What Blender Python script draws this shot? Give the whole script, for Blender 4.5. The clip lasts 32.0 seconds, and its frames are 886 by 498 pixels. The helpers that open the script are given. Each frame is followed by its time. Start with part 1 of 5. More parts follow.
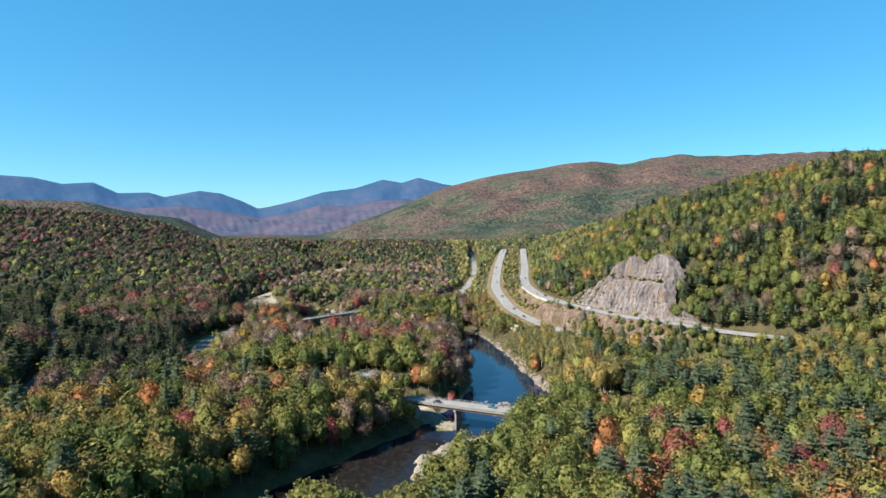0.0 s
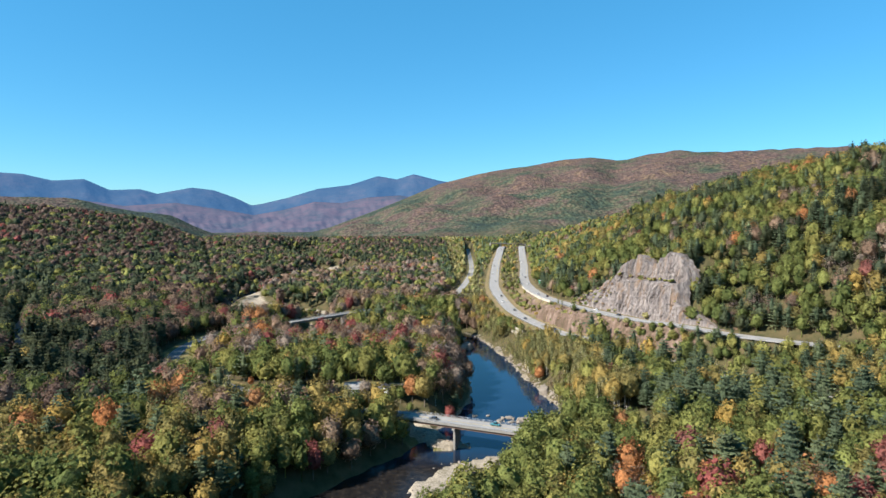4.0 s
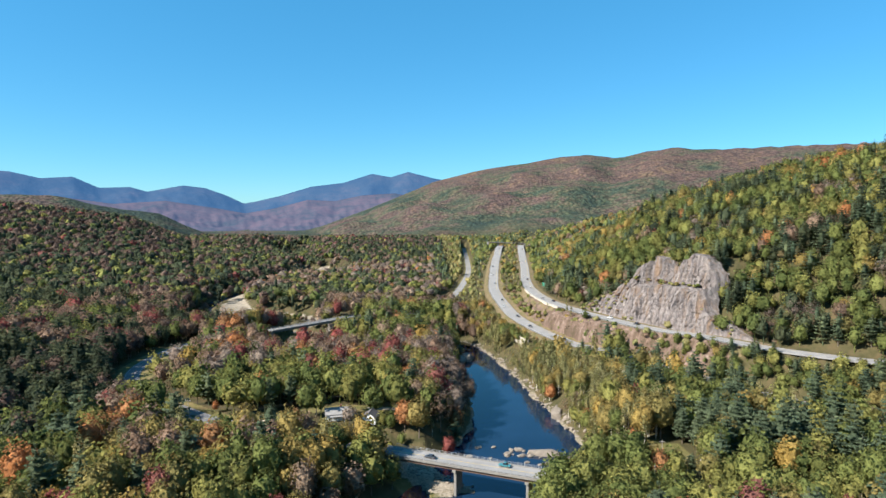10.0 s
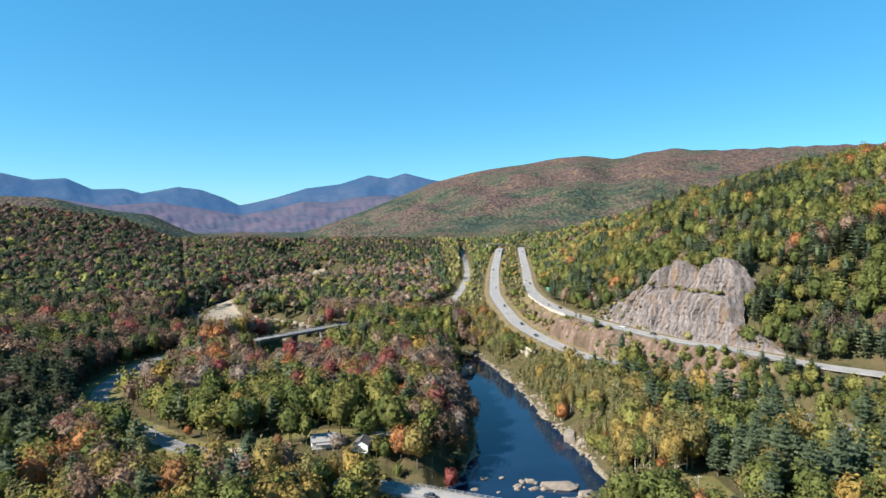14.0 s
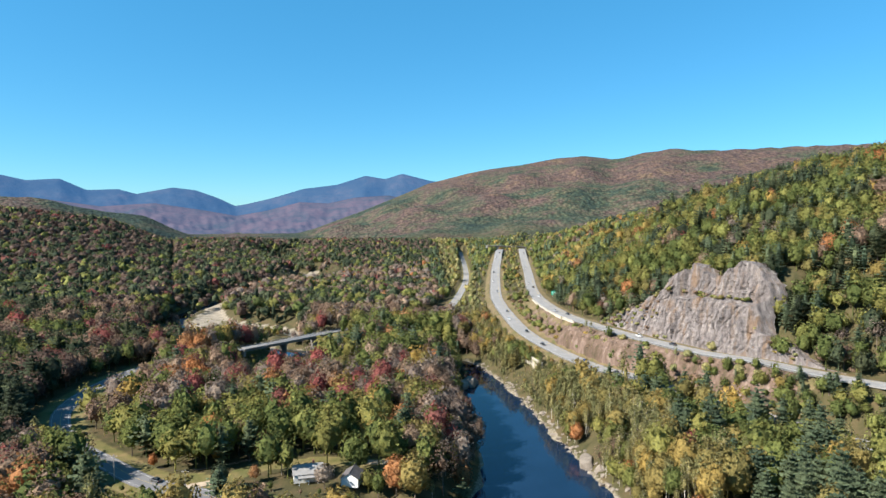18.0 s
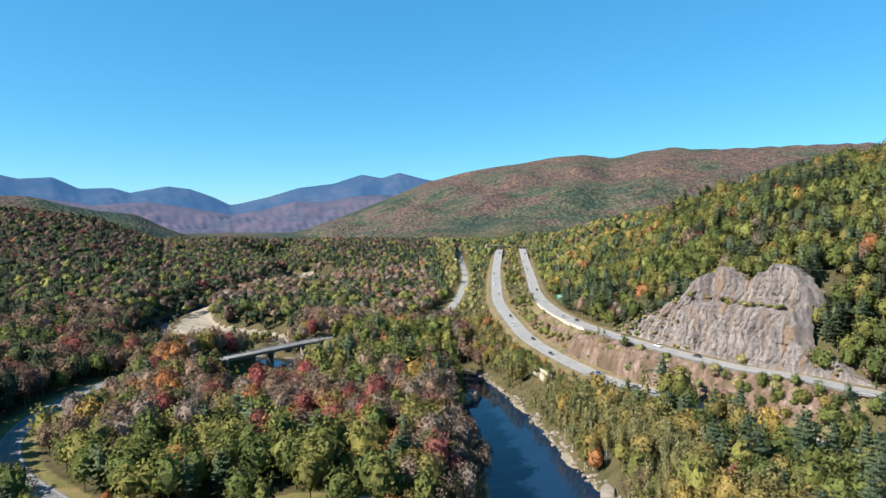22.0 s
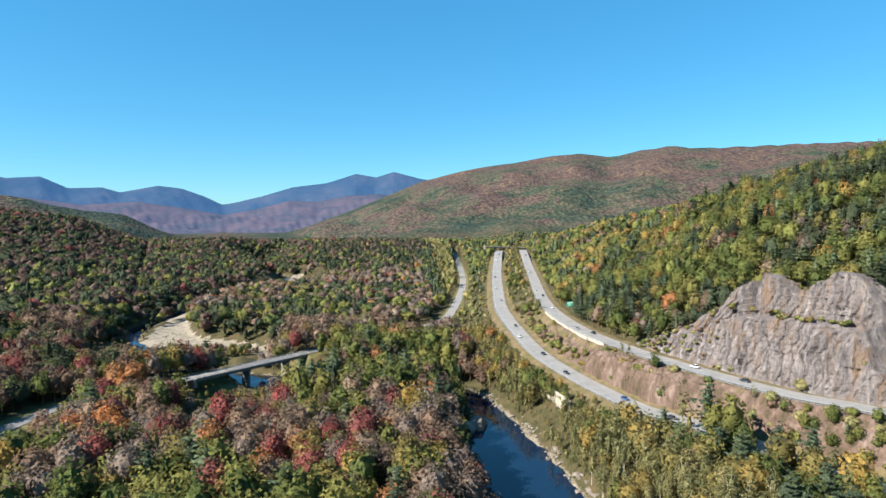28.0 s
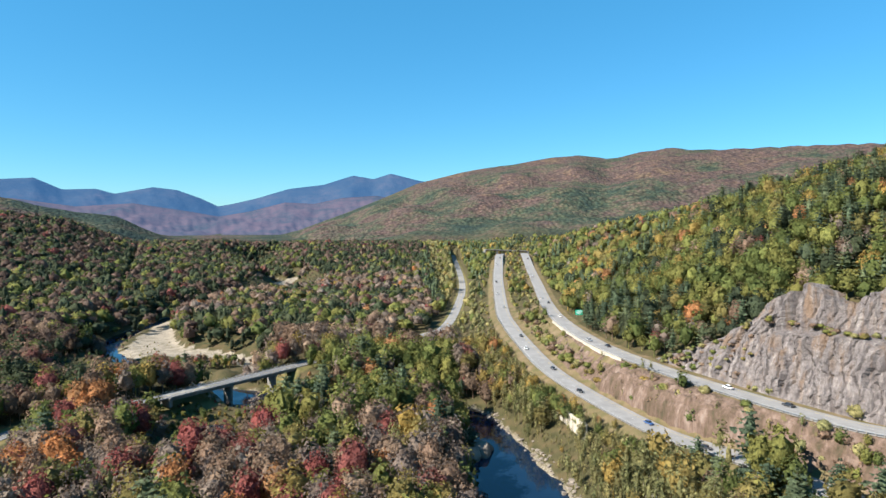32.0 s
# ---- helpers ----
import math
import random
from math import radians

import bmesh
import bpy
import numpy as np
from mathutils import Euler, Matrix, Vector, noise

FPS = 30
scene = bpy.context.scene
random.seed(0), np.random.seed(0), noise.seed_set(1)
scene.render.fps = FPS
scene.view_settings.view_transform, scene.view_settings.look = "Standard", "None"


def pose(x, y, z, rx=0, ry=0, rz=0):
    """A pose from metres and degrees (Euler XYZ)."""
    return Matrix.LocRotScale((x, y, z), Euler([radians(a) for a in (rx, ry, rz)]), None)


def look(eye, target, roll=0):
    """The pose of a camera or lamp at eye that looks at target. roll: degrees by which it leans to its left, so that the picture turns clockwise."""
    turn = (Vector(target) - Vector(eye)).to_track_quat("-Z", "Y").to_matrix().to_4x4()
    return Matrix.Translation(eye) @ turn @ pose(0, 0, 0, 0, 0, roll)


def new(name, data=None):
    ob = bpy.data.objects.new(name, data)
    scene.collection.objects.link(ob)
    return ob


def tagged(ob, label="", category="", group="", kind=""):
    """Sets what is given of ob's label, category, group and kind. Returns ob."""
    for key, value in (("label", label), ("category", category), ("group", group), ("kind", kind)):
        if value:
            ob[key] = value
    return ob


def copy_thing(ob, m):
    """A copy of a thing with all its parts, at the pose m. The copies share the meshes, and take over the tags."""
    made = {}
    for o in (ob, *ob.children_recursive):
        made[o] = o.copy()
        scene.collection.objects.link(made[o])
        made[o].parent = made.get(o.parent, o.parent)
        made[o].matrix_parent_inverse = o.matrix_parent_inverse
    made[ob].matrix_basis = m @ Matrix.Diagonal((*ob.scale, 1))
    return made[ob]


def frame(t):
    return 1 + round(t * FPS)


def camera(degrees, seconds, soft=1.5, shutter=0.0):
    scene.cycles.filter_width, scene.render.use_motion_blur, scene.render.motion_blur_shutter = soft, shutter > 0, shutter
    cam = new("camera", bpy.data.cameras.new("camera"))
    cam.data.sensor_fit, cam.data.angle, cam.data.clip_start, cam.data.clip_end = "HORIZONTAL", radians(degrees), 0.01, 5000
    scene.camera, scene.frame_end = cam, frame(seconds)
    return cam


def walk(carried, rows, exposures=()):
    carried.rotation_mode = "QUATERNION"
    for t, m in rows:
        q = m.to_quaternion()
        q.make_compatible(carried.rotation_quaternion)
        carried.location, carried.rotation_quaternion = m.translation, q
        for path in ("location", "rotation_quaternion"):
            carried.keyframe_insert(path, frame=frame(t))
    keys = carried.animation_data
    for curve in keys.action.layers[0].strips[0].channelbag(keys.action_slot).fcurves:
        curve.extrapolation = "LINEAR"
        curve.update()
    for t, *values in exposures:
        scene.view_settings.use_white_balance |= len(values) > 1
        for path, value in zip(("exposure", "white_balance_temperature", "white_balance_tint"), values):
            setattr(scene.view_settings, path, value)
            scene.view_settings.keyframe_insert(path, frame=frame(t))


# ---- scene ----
S_FOV = 71.8
cam = camera(S_FOV, 32.0, soft=1.5)
# seconds, x, y, z, turn, tilt, roll
ROWS = [
    (0.0, 0.0, 0.0, 105.38, -1.63, -2.42, 0.1), (3.0, 0.14, 24.88, 105.09, -1.96, -2.67, 0.04),
    (6.0, 0.56, 50.2, 104.9, -2.22, -2.79, 0.02), (9.0, 0.7, 74.59, 104.52, -2.48, -2.88, 0.01),
    (11.0, 0.6, 90.83, 104.38, -2.61, -2.83, 0.03), (13.0, 0.57, 106.95, 104.34, -2.75, -2.71, -0.02),
    (14.5, 0.5, 118.94, 104.09, -2.85, -2.72, -0.03), (17.0, 0.53, 138.85, 103.64, -3.01, -2.64, -0.03),
    (19.0, 0.55, 155.09, 103.42, -3.15, -2.63, -0.03), (21.0, 0.5, 171.35, 103.22, -3.31, -2.68, 0.0),
    (23.0, 0.46, 187.53, 103.22, -3.44, -2.69, -0.01), (25.5, 0.71, 207.98, 103.11, -3.67, -2.69, -0.02),
    (28.0, 1.0, 228.52, 103.14, -3.85, -2.71, -0.04), (30.0, 1.1, 244.52, 103.09, -4.01, -2.58, 0.0),
    (32.0, 1.29, 260.0, 103.27, -4.1, -2.52, 0.03)]
walk(cam, [(t, pose(x, y, z, 90 + tilt, 0, turn) @ pose(0, 0, 0, 0, 0, roll)) for t, x, y, z, turn, tilt, roll in ROWS],
     [(0.0, 1.42), (32.0, 1.42)])

# ---- light ----
SUN_EL, SUN_AZ = radians(38), radians(248)      # azimuth clockwise from +y
world = bpy.data.worlds.new("sky")
scene.world = world
world.use_nodes = True
wn = world.node_tree.nodes
sky = wn.new("ShaderNodeTexSky")
sky.sky_type, sky.sun_disc, sky.sun_elevation, sky.sun_rotation = "NISHITA", False, SUN_EL, SUN_AZ
sky.altitude, sky.air_density, sky.dust_density, sky.ozone_density = 200, 1.0, 0.0, 3.0
tint, rich = wn.new("ShaderNodeMix"), wn.new("ShaderNodeHueSaturation")
tint.data_type, tint.blend_type = "RGBA", "MULTIPLY"
tint.inputs[0].default_value, tint.inputs[7].default_value = 1.0, (0.91, 1.32, 1.46, 1)
rich.inputs["Saturation"].default_value = 1.12
world.node_tree.links.new(sky.outputs[0], tint.inputs[6])
world.node_tree.links.new(tint.outputs[2], rich.inputs["Color"])
even = wn.new("ShaderNodeMix")
even.data_type = "RGBA"
even.inputs[0].default_value, even.inputs[7].default_value = 0.42, (0.55, 3.45, 6.3, 1)
world.node_tree.links.new(rich.outputs[0], even.inputs[6])
world.node_tree.links.new(even.outputs[2], wn["Background"].inputs[0])
wn["Background"].inputs[1].default_value = 0.049
sun = new("sun", bpy.data.lights.new("sun", "SUN"))
sun.data.energy, sun.data.angle, sun.data.color = 5.0, radians(0.6), (1.0, 0.94, 0.85)
to_sun = Vector((math.sin(SUN_AZ) * math.cos(SUN_EL), math.cos(SUN_AZ) * math.cos(SUN_EL), math.sin(SUN_EL)))
sun.matrix_world = look(to_sun * 500, (0, 0, 0))


# ---- materials ----
class Nodes:
    """Short ways to wire a node material."""

    def __init__(self, name, rough=0.9, spec=0.2):
        self.mat = bpy.data.materials.new(name)
        self.mat.use_nodes = True
        self.tree = self.mat.node_tree
        self.bsdf = self.tree.nodes["Principled BSDF"]
        self.bsdf.inputs["Roughness"].default_value = rough
        self.bsdf.inputs["Specular IOR Level"].default_value = spec

    def node(self, kind, **values):
        n = self.tree.nodes.new(kind)
        for key, value in values.items():
            n.inputs[key.replace("_", " ")].default_value = value
        return n

    def link(self, a, b):
        self.tree.links.new(a, b)

    def where(self):
        return self.node("ShaderNodeNewGeometry").outputs["Position"]

    def noise(self, scale, detail=4.0, rough=0.6, vector=None):
        n = self.node("ShaderNodeTexNoise", Scale=scale, Detail=detail, Roughness=rough)
        self.link(vector or self.where(), n.inputs["Vector"])
        return n.outputs["Fac"]

    def ramp(self, fac, *stops):
        n = self.node("ShaderNodeValToRGB")
        e = n.color_ramp.elements
        while len(e) < len(stops):
            e.new(0.5)
        for el, (p, c) in zip(e, stops):
            el.position, el.color = p, (*c, 1)
        self.link(fac, n.inputs[0])
        return n.outputs["Color"]

    def mix(self, fac, a, b, blend="MIX"):
        n = self.node("ShaderNodeMix")
        n.data_type, n.blend_type = "RGBA", blend
        for socket, v in ((n.inputs[0], fac), (n.inputs[6], a), (n.inputs[7], b)):
            if isinstance(v, tuple):
                socket.default_value = (*v, 1)
            elif isinstance(v, (int, float)):
                socket.default_value = v
            else:
                self.link(v, socket)
        return n.outputs[2]

    def math(self, op, a, b=0.0, c=0.0, clamp=False):
        n = self.node("ShaderNodeMath")
        n.operation, n.use_clamp = op, clamp
        for socket, v in zip(n.inputs, (a, b, c)):
            if isinstance(v, (int, float)):
                socket.default_value = v
            else:
                self.link(v, socket)
        return n.outputs[0]

    def attr(self, name):
        n = self.node("ShaderNodeAttribute")
        n.attribute_name = name
        return n

    def bump(self, height, strength=0.5, distance=0.1):
        n = self.node("ShaderNodeBump", Strength=strength, Distance=distance)
        self.link(height, n.inputs["Height"])
        self.link(n.outputs[0], self.bsdf.inputs["Normal"])

    def thin(self, color, share):
        """Lets light through, as a leaf does."""
        t, add = self.node("ShaderNodeBsdfTranslucent"), self.node("ShaderNodeMixShader", Fac=share)
        if self.bsdf.inputs["Normal"].is_linked:
            self.link(self.bsdf.inputs["Normal"].links[0].from_socket, t.inputs["Normal"])
        self.link(color, t.inputs["Color"])
        self.link(self.bsdf.outputs[0], add.inputs[1])
        self.link(t.outputs[0], add.inputs[2])
        self.link(add.outputs[0], self.tree.nodes["Material Output"].inputs["Surface"])

    def done(self, color):
        self.link(color, self.bsdf.inputs["Base Color"])
        return self.mat


def speckled(name, dark, light, scale=0.5, rough=0.9, bump=0.3, dist=0.1, spec=0.2, fine=6.0, metal=0.0):
    """A surface with stains at one scale and grain at a finer one."""
    m = Nodes(name, rough, spec)
    m.bsdf.inputs["Metallic"].default_value = metal
    big, small = m.noise(scale, 5), m.noise(scale * fine, 4)
    c = m.ramp(m.math("ADD", m.math("MULTIPLY", big, 0.6), m.math("MULTIPLY", small, 0.4)), (0.32, dark), (0.68, light))
    if bump:
        m.bump(small, bump, dist)
    return m.done(c)


def crown_normal(m):
    """Leaves turn to the light with the lobe of the crown that they grow on."""
    n = m.node("ShaderNodeVectorTransform")
    n.vector_type, n.convert_from, n.convert_to = "NORMAL", "OBJECT", "WORLD"
    m.link(m.attr("lobe").outputs["Vector"], n.inputs[0])
    return n.outputs[0]


def leafy(m, hue, spray, share=0.42):
    """Small bunches of leaves within a spray: crinkled, some paler, some deeper."""
    c = m.mix(1.0, hue, m.ramp(spray, (0.0, (0.74,) * 3), (1.0, (1.26,) * 3)), "MULTIPLY")
    bunch = m.noise(1.3, 4, 0.7)
    # bunches differ in tone; shade in the hollows between them is painted in too
    c = m.mix(1.0, c, m.ramp(bunch, (0.3, (0.60, 0.62, 0.66)), (0.52, (1.04,) * 3), (0.72, (1.45, 1.40, 1.25))), "MULTIPLY")
    turn = m.node("ShaderNodeBump", Strength=0.85, Distance=1.0)
    m.link(bunch, turn.inputs["Height"])
    m.link(crown_normal(m), turn.inputs["Normal"])
    m.link(turn.outputs[0], m.bsdf.inputs["Normal"])
    m.thin(c, share)
    return m.done(c)


def leaf_material(name, *stops):
    """Leaves: one hue for each tree, and lighter and darker sprays within it."""
    m = Nodes(name, 0.8, 0.1)
    tree = m.node("ShaderNodeObjectInfo").outputs["Random"]
    spray = m.node("ShaderNodeNewGeometry").outputs["Random Per Island"]
    hue = m.ramp(m.math("ADD", m.math("MULTIPLY", tree, 0.8), m.math("MULTIPLY", spray, 0.2)), *stops)
    return leafy(m, hue, spray)


def stand_material(name):
    """Leaves of a whole stand of trees, whose hue each tree carries along."""
    m = Nodes(name, 0.8, 0.1)
    return leafy(m, m.attr("hue").outputs["Color"], m.node("ShaderNodeNewGeometry").outputs["Random Per Island"])


HUES = {
    "green": ((0.0, (0.109, 0.138, 0.045)), (0.5, (0.163, 0.184, 0.056)), (1.0, (0.264, 0.244, 0.074))),
    "yellow": ((0.0, (0.196, 0.180, 0.066)), (0.5, (0.262, 0.208, 0.074)), (1.0, (0.390, 0.264, 0.076))),
    "orange": ((0.0, (0.301, 0.165, 0.080)), (0.5, (0.441, 0.188, 0.074)), (1.0, (0.353, 0.203, 0.100))),
    "red": ((0.0, (0.189, 0.081, 0.070)), (0.5, (0.290, 0.086, 0.076)), (1.0, (0.236, 0.119, 0.097))),
    "brown": ((0.0, (0.207, 0.143, 0.102)), (0.5, (0.259, 0.174, 0.123)), (1.0, (0.299, 0.217, 0.152))),
    "pine": ((0.0, (0.092, 0.130, 0.082)), (0.5, (0.122, 0.162, 0.095)), (1.0, (0.168, 0.201, 0.107))),
    # a darker green and a darker brown, mostly for the western and far woods
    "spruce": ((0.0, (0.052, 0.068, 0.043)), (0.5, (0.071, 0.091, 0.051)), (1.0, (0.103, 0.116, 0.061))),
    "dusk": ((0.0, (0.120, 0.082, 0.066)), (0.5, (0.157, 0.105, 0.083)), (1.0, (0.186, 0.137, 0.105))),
    "grey": ((0.0, (0.178, 0.135, 0.115)), (0.5, (0.234, 0.182, 0.150)), (1.0, (0.284, 0.231, 0.185))),
    "birch": ((0.0, (0.196, 0.205, 0.092)), (0.5, (0.262, 0.252, 0.112)), (1.0, (0.350, 0.300, 0.130))),
}
LEAF = {k: leaf_material("leaves_" + k, *v) for k, v in HUES.items()}
STAND = stand_material("leaves_stand")
BARK = speckled("bark", (0.07, 0.055, 0.04), (0.16, 0.13, 0.10), 2.0)
BARK_PALE = speckled("bark_pale", (0.35, 0.32, 0.27), (0.62, 0.58, 0.5), 2.0)
ASPHALT = speckled("asphalt", (0.16, 0.155, 0.15), (0.26, 0.25, 0.24), 0.15, 0.9, 0.15, 0.02, fine=20)
ASPHALT_DARK = speckled("asphalt_dark", (0.10, 0.10, 0.105), (0.17, 0.165, 0.165), 0.15, 0.9, 0.15, 0.02, fine=20)
DIRT = speckled("dirt_track", (0.25, 0.19, 0.13), (0.42, 0.34, 0.25), 0.4)
CONCRETE = speckled("concrete", (0.13, 0.123, 0.112), (0.22, 0.208, 0.19), 0.5, 0.85, 0.2, 0.03)
CONCRETE_PALE = speckled("concrete_pale", (0.32, 0.285, 0.23), (0.45, 0.405, 0.33), 0.4, 0.85, 0.25, 0.05)
STEEL_RUST = speckled("girder_steel", (0.07, 0.045, 0.035), (0.14, 0.09, 0.065), 0.8, 0.7)
STEEL = speckled("galvanised_steel", (0.30, 0.305, 0.31), (0.42, 0.425, 0.43), 1.0, 0.5, 0.0, metal=0.6)
PAINT_WHITE = speckled("white_paint", (0.62, 0.62, 0.60), (0.78, 0.78, 0.76), 0.8)
PAINT_ROAD = speckled("worn_road_paint_white", (0.26, 0.255, 0.25), (0.50, 0.49, 0.48), 0.8)
PAINT_YELLOW = speckled("worn_road_paint_yellow", (0.32, 0.25, 0.11), (0.50, 0.37, 0.12), 0.8)
BOULDER = speckled("river_boulder", (0.11, 0.094, 0.078), (0.25, 0.212, 0.172), 0.5, 0.85, 0.6, 0.15)
WOOD_POLE = speckled("weathered_wood", (0.22, 0.19, 0.16), (0.38, 0.34, 0.30), 1.5)


def rock_material():
    m = Nodes("cliff_granite", 0.88, 0.2)
    stretch = m.node("ShaderNodeVectorMath")
    stretch.operation = "MULTIPLY"
    stretch.inputs[1].default_value = (1, 1, 0.075)
    m.link(m.where(), stretch.inputs[0])
    v = stretch.outputs[0]
    streak, big, fine = m.noise(0.45, 7, 0.65, v), m.noise(0.06, 4), m.noise(1.6, 6, 0.7)
    c = m.ramp(streak, (0.30, (0.070, 0.060, 0.058)), (0.42, (0.140, 0.120, 0.114)), (0.55, (0.205, 0.178, 0.168)), (0.70, (0.34, 0.300, 0.270)))
    c = m.mix(m.ramp(m.noise(0.22, 5, 0.6, v), (0.51, (0, 0, 0)), (0.66, (0.8,) * 3)), c, (0.20, 0.128, 0.078))
    c = m.mix(m.ramp(big, (0.35, (0, 0, 0)), (0.7, (0.35,) * 3)), c, (0.11, 0.10, 0.10))
    c = m.mix(0.5, c, m.ramp(fine, (0.3, (0.5,) * 3), (0.7, (1.35,) * 3)), "MULTIPLY")
    m.bump(m.math("ADD", m.math("MULTIPLY", streak, 2.0), fine), 1.0, 0.8)
    return m.done(c)


ROCK = rock_material()


def rock_cut_material():
    m = Nodes("rock_cut", 0.9, 0.15)
    stretch = m.node("ShaderNodeVectorMath")
    stretch.operation = "MULTIPLY"
    stretch.inputs[1].default_value = (1, 1, 0.3)
    m.link(m.where(), stretch.inputs[0])
    n, fine = m.noise(0.2, 7, 0.7, stretch.outputs[0]), m.noise(0.9, 5, 0.6, stretch.outputs[0])
    c = m.ramp(n, (0.30, (0.056, 0.050, 0.028)), (0.43, (0.092, 0.064, 0.044)), (0.54, (0.138, 0.094, 0.072)), (0.68, (0.225, 0.170, 0.138)))
    c = m.mix(0.5, c, m.ramp(fine, (0.3, (0.5,) * 3), (0.7, (1.3,) * 3)), "MULTIPLY")
    m.bump(fine, 1.0, 0.8)
    return m.done(c)


def ground_material():
    """Forest floor, with grass, sand, gravel and dirt where the ground carries them, and woods seen as crowns far off."""
    m = Nodes("ground_cover", 0.95, 0.1)
    big, mid, fine = m.noise(0.02, 5), m.noise(0.15, 5), m.noise(1.2, 4)
    floor = m.ramp(mid, (0.3, (0.035, 0.036, 0.016)), (0.5, (0.062, 0.054, 0.026)), (0.7, (0.09, 0.065, 0.035)))
    grass = m.ramp(mid, (0.3, (0.072, 0.078, 0.026)), (0.5, (0.12, 0.105, 0.042)), (0.7, (0.18, 0.135, 0.066)))
    sand = m.ramp(m.math("ADD", m.math("MULTIPLY", mid, 0.5), m.math("MULTIPLY", fine, 0.5)), (0.36, (0.11, 0.098, 0.064)), (0.46, (0.20, 0.172, 0.132)), (0.64, (0.33, 0.283, 0.225)))
    dirt = m.ramp(mid, (0.3, (0.075, 0.075, 0.030)), (0.5, (0.125, 0.096, 0.050)), (0.7, (0.17, 0.125, 0.078)))
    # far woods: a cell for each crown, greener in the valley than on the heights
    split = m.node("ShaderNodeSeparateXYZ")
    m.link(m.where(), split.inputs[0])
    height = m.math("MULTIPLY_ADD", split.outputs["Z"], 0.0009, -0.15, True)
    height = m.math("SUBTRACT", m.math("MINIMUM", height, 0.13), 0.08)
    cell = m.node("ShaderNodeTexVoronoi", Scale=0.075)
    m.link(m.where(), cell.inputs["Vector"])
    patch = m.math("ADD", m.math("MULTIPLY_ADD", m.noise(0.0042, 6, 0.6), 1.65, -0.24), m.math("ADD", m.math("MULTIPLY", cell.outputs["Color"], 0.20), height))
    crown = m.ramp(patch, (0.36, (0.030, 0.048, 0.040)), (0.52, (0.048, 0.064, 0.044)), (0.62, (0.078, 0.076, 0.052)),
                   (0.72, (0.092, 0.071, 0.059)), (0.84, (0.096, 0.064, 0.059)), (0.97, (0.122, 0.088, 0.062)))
    # crown rims darkened: the shade between crowns is painted into the colour
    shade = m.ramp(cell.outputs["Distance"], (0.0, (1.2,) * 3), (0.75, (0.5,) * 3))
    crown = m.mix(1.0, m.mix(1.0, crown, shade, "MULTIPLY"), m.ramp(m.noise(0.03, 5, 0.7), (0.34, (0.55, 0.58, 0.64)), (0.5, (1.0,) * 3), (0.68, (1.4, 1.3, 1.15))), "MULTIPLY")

    def over(below, name, above):
        a = m.math("ADD", m.attr(name).outputs["Fac"], m.math("MULTIPLY", m.math("SUBTRACT", fine, 0.5), 0.5))
        return m.mix(m.ramp(a, (0.35, (0, 0, 0)), (0.6, (1, 1, 1))), below, above)

    c = over(over(over(floor, "grass", grass), "dirt", dirt), "sand", sand)
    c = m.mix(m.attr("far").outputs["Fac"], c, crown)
    h = m.math("ADD", m.math("MULTIPLY", m.math("SUBTRACT", 1.0, cell.outputs["Distance"]), m.math("MULTIPLY", m.attr("far").outputs["Fac"], 5.0)), m.math("MULTIPLY", fine, 0.3))
    m.bump(h, 1.0, 1.0)
    return m.done(c)


GROUND = ground_material()
CUT = rock_cut_material()


def water_material():
    m = Nodes("river_water", 0.06, 0.5)
    m.bsdf.inputs["IOR"].default_value = 1.33
    # shallow and broken below the bridge, where the stony bed shows brown
    split = m.node("ShaderNodeSeparateXYZ")
    m.link(m.where(), split.inputs[0])
    shallow = m.math("DIVIDE", m.math("SUBTRACT", 308.0, split.outputs["Y"]), 22.0, clamp=True)
    ripple = m.noise(0.7, 3)
    m.bump(ripple, 0.12, 0.05)
    m.link(m.math("MULTIPLY_ADD", shallow, 0.14, 0.06), m.bsdf.inputs["Roughness"])
    m.link(m.math("MULTIPLY_ADD", shallow, -0.3, 0.5), m.bsdf.inputs["Specular IOR Level"])
    deep = m.ramp(m.noise(0.03, 3), (0.3, (0.004, 0.012, 0.028)), (0.7, (0.007, 0.020, 0.045)))
    bed = m.ramp(m.noise(0.35, 5, 0.7), (0.35, (0.006, 0.006, 0.007)), (0.55, (0.014, 0.012, 0.011)), (0.68, (0.030, 0.024, 0.020)), (0.76, (0.10, 0.088, 0.075)))
    return m.done(m.mix(shallow, deep, bed))


WATER = water_material()


# ---- building blocks ----
def mesh_of(name, verts, tris, mat, smooth=False, lobe=None):
    """A mesh from arrays of corners and triangles; lobe: which way the leaves at each corner face."""
    me = bpy.data.meshes.new(name)
    verts, tris = np.asarray(verts, np.float32), np.asarray(tris, np.int32)
    k = tris.shape[1]
    me.vertices.add(len(verts))
    me.vertices.foreach_set("co", verts.ravel())
    me.loops.add(tris.size)
    me.loops.foreach_set("vertex_index", tris.ravel())
    me.polygons.add(len(tris))
    me.polygons.foreach_set("loop_start", np.arange(0, tris.size, k, dtype=np.int32))
    me.polygons.foreach_set("use_smooth", np.full(len(tris), smooth))
    me.materials.append(mat)
    me.update(calc_edges=True)
    if lobe is not None:
        me.attributes.new("lobe", "FLOAT_VECTOR", "POINT").data.foreach_set("vector", np.asarray(lobe, np.float32).ravel())
    return me


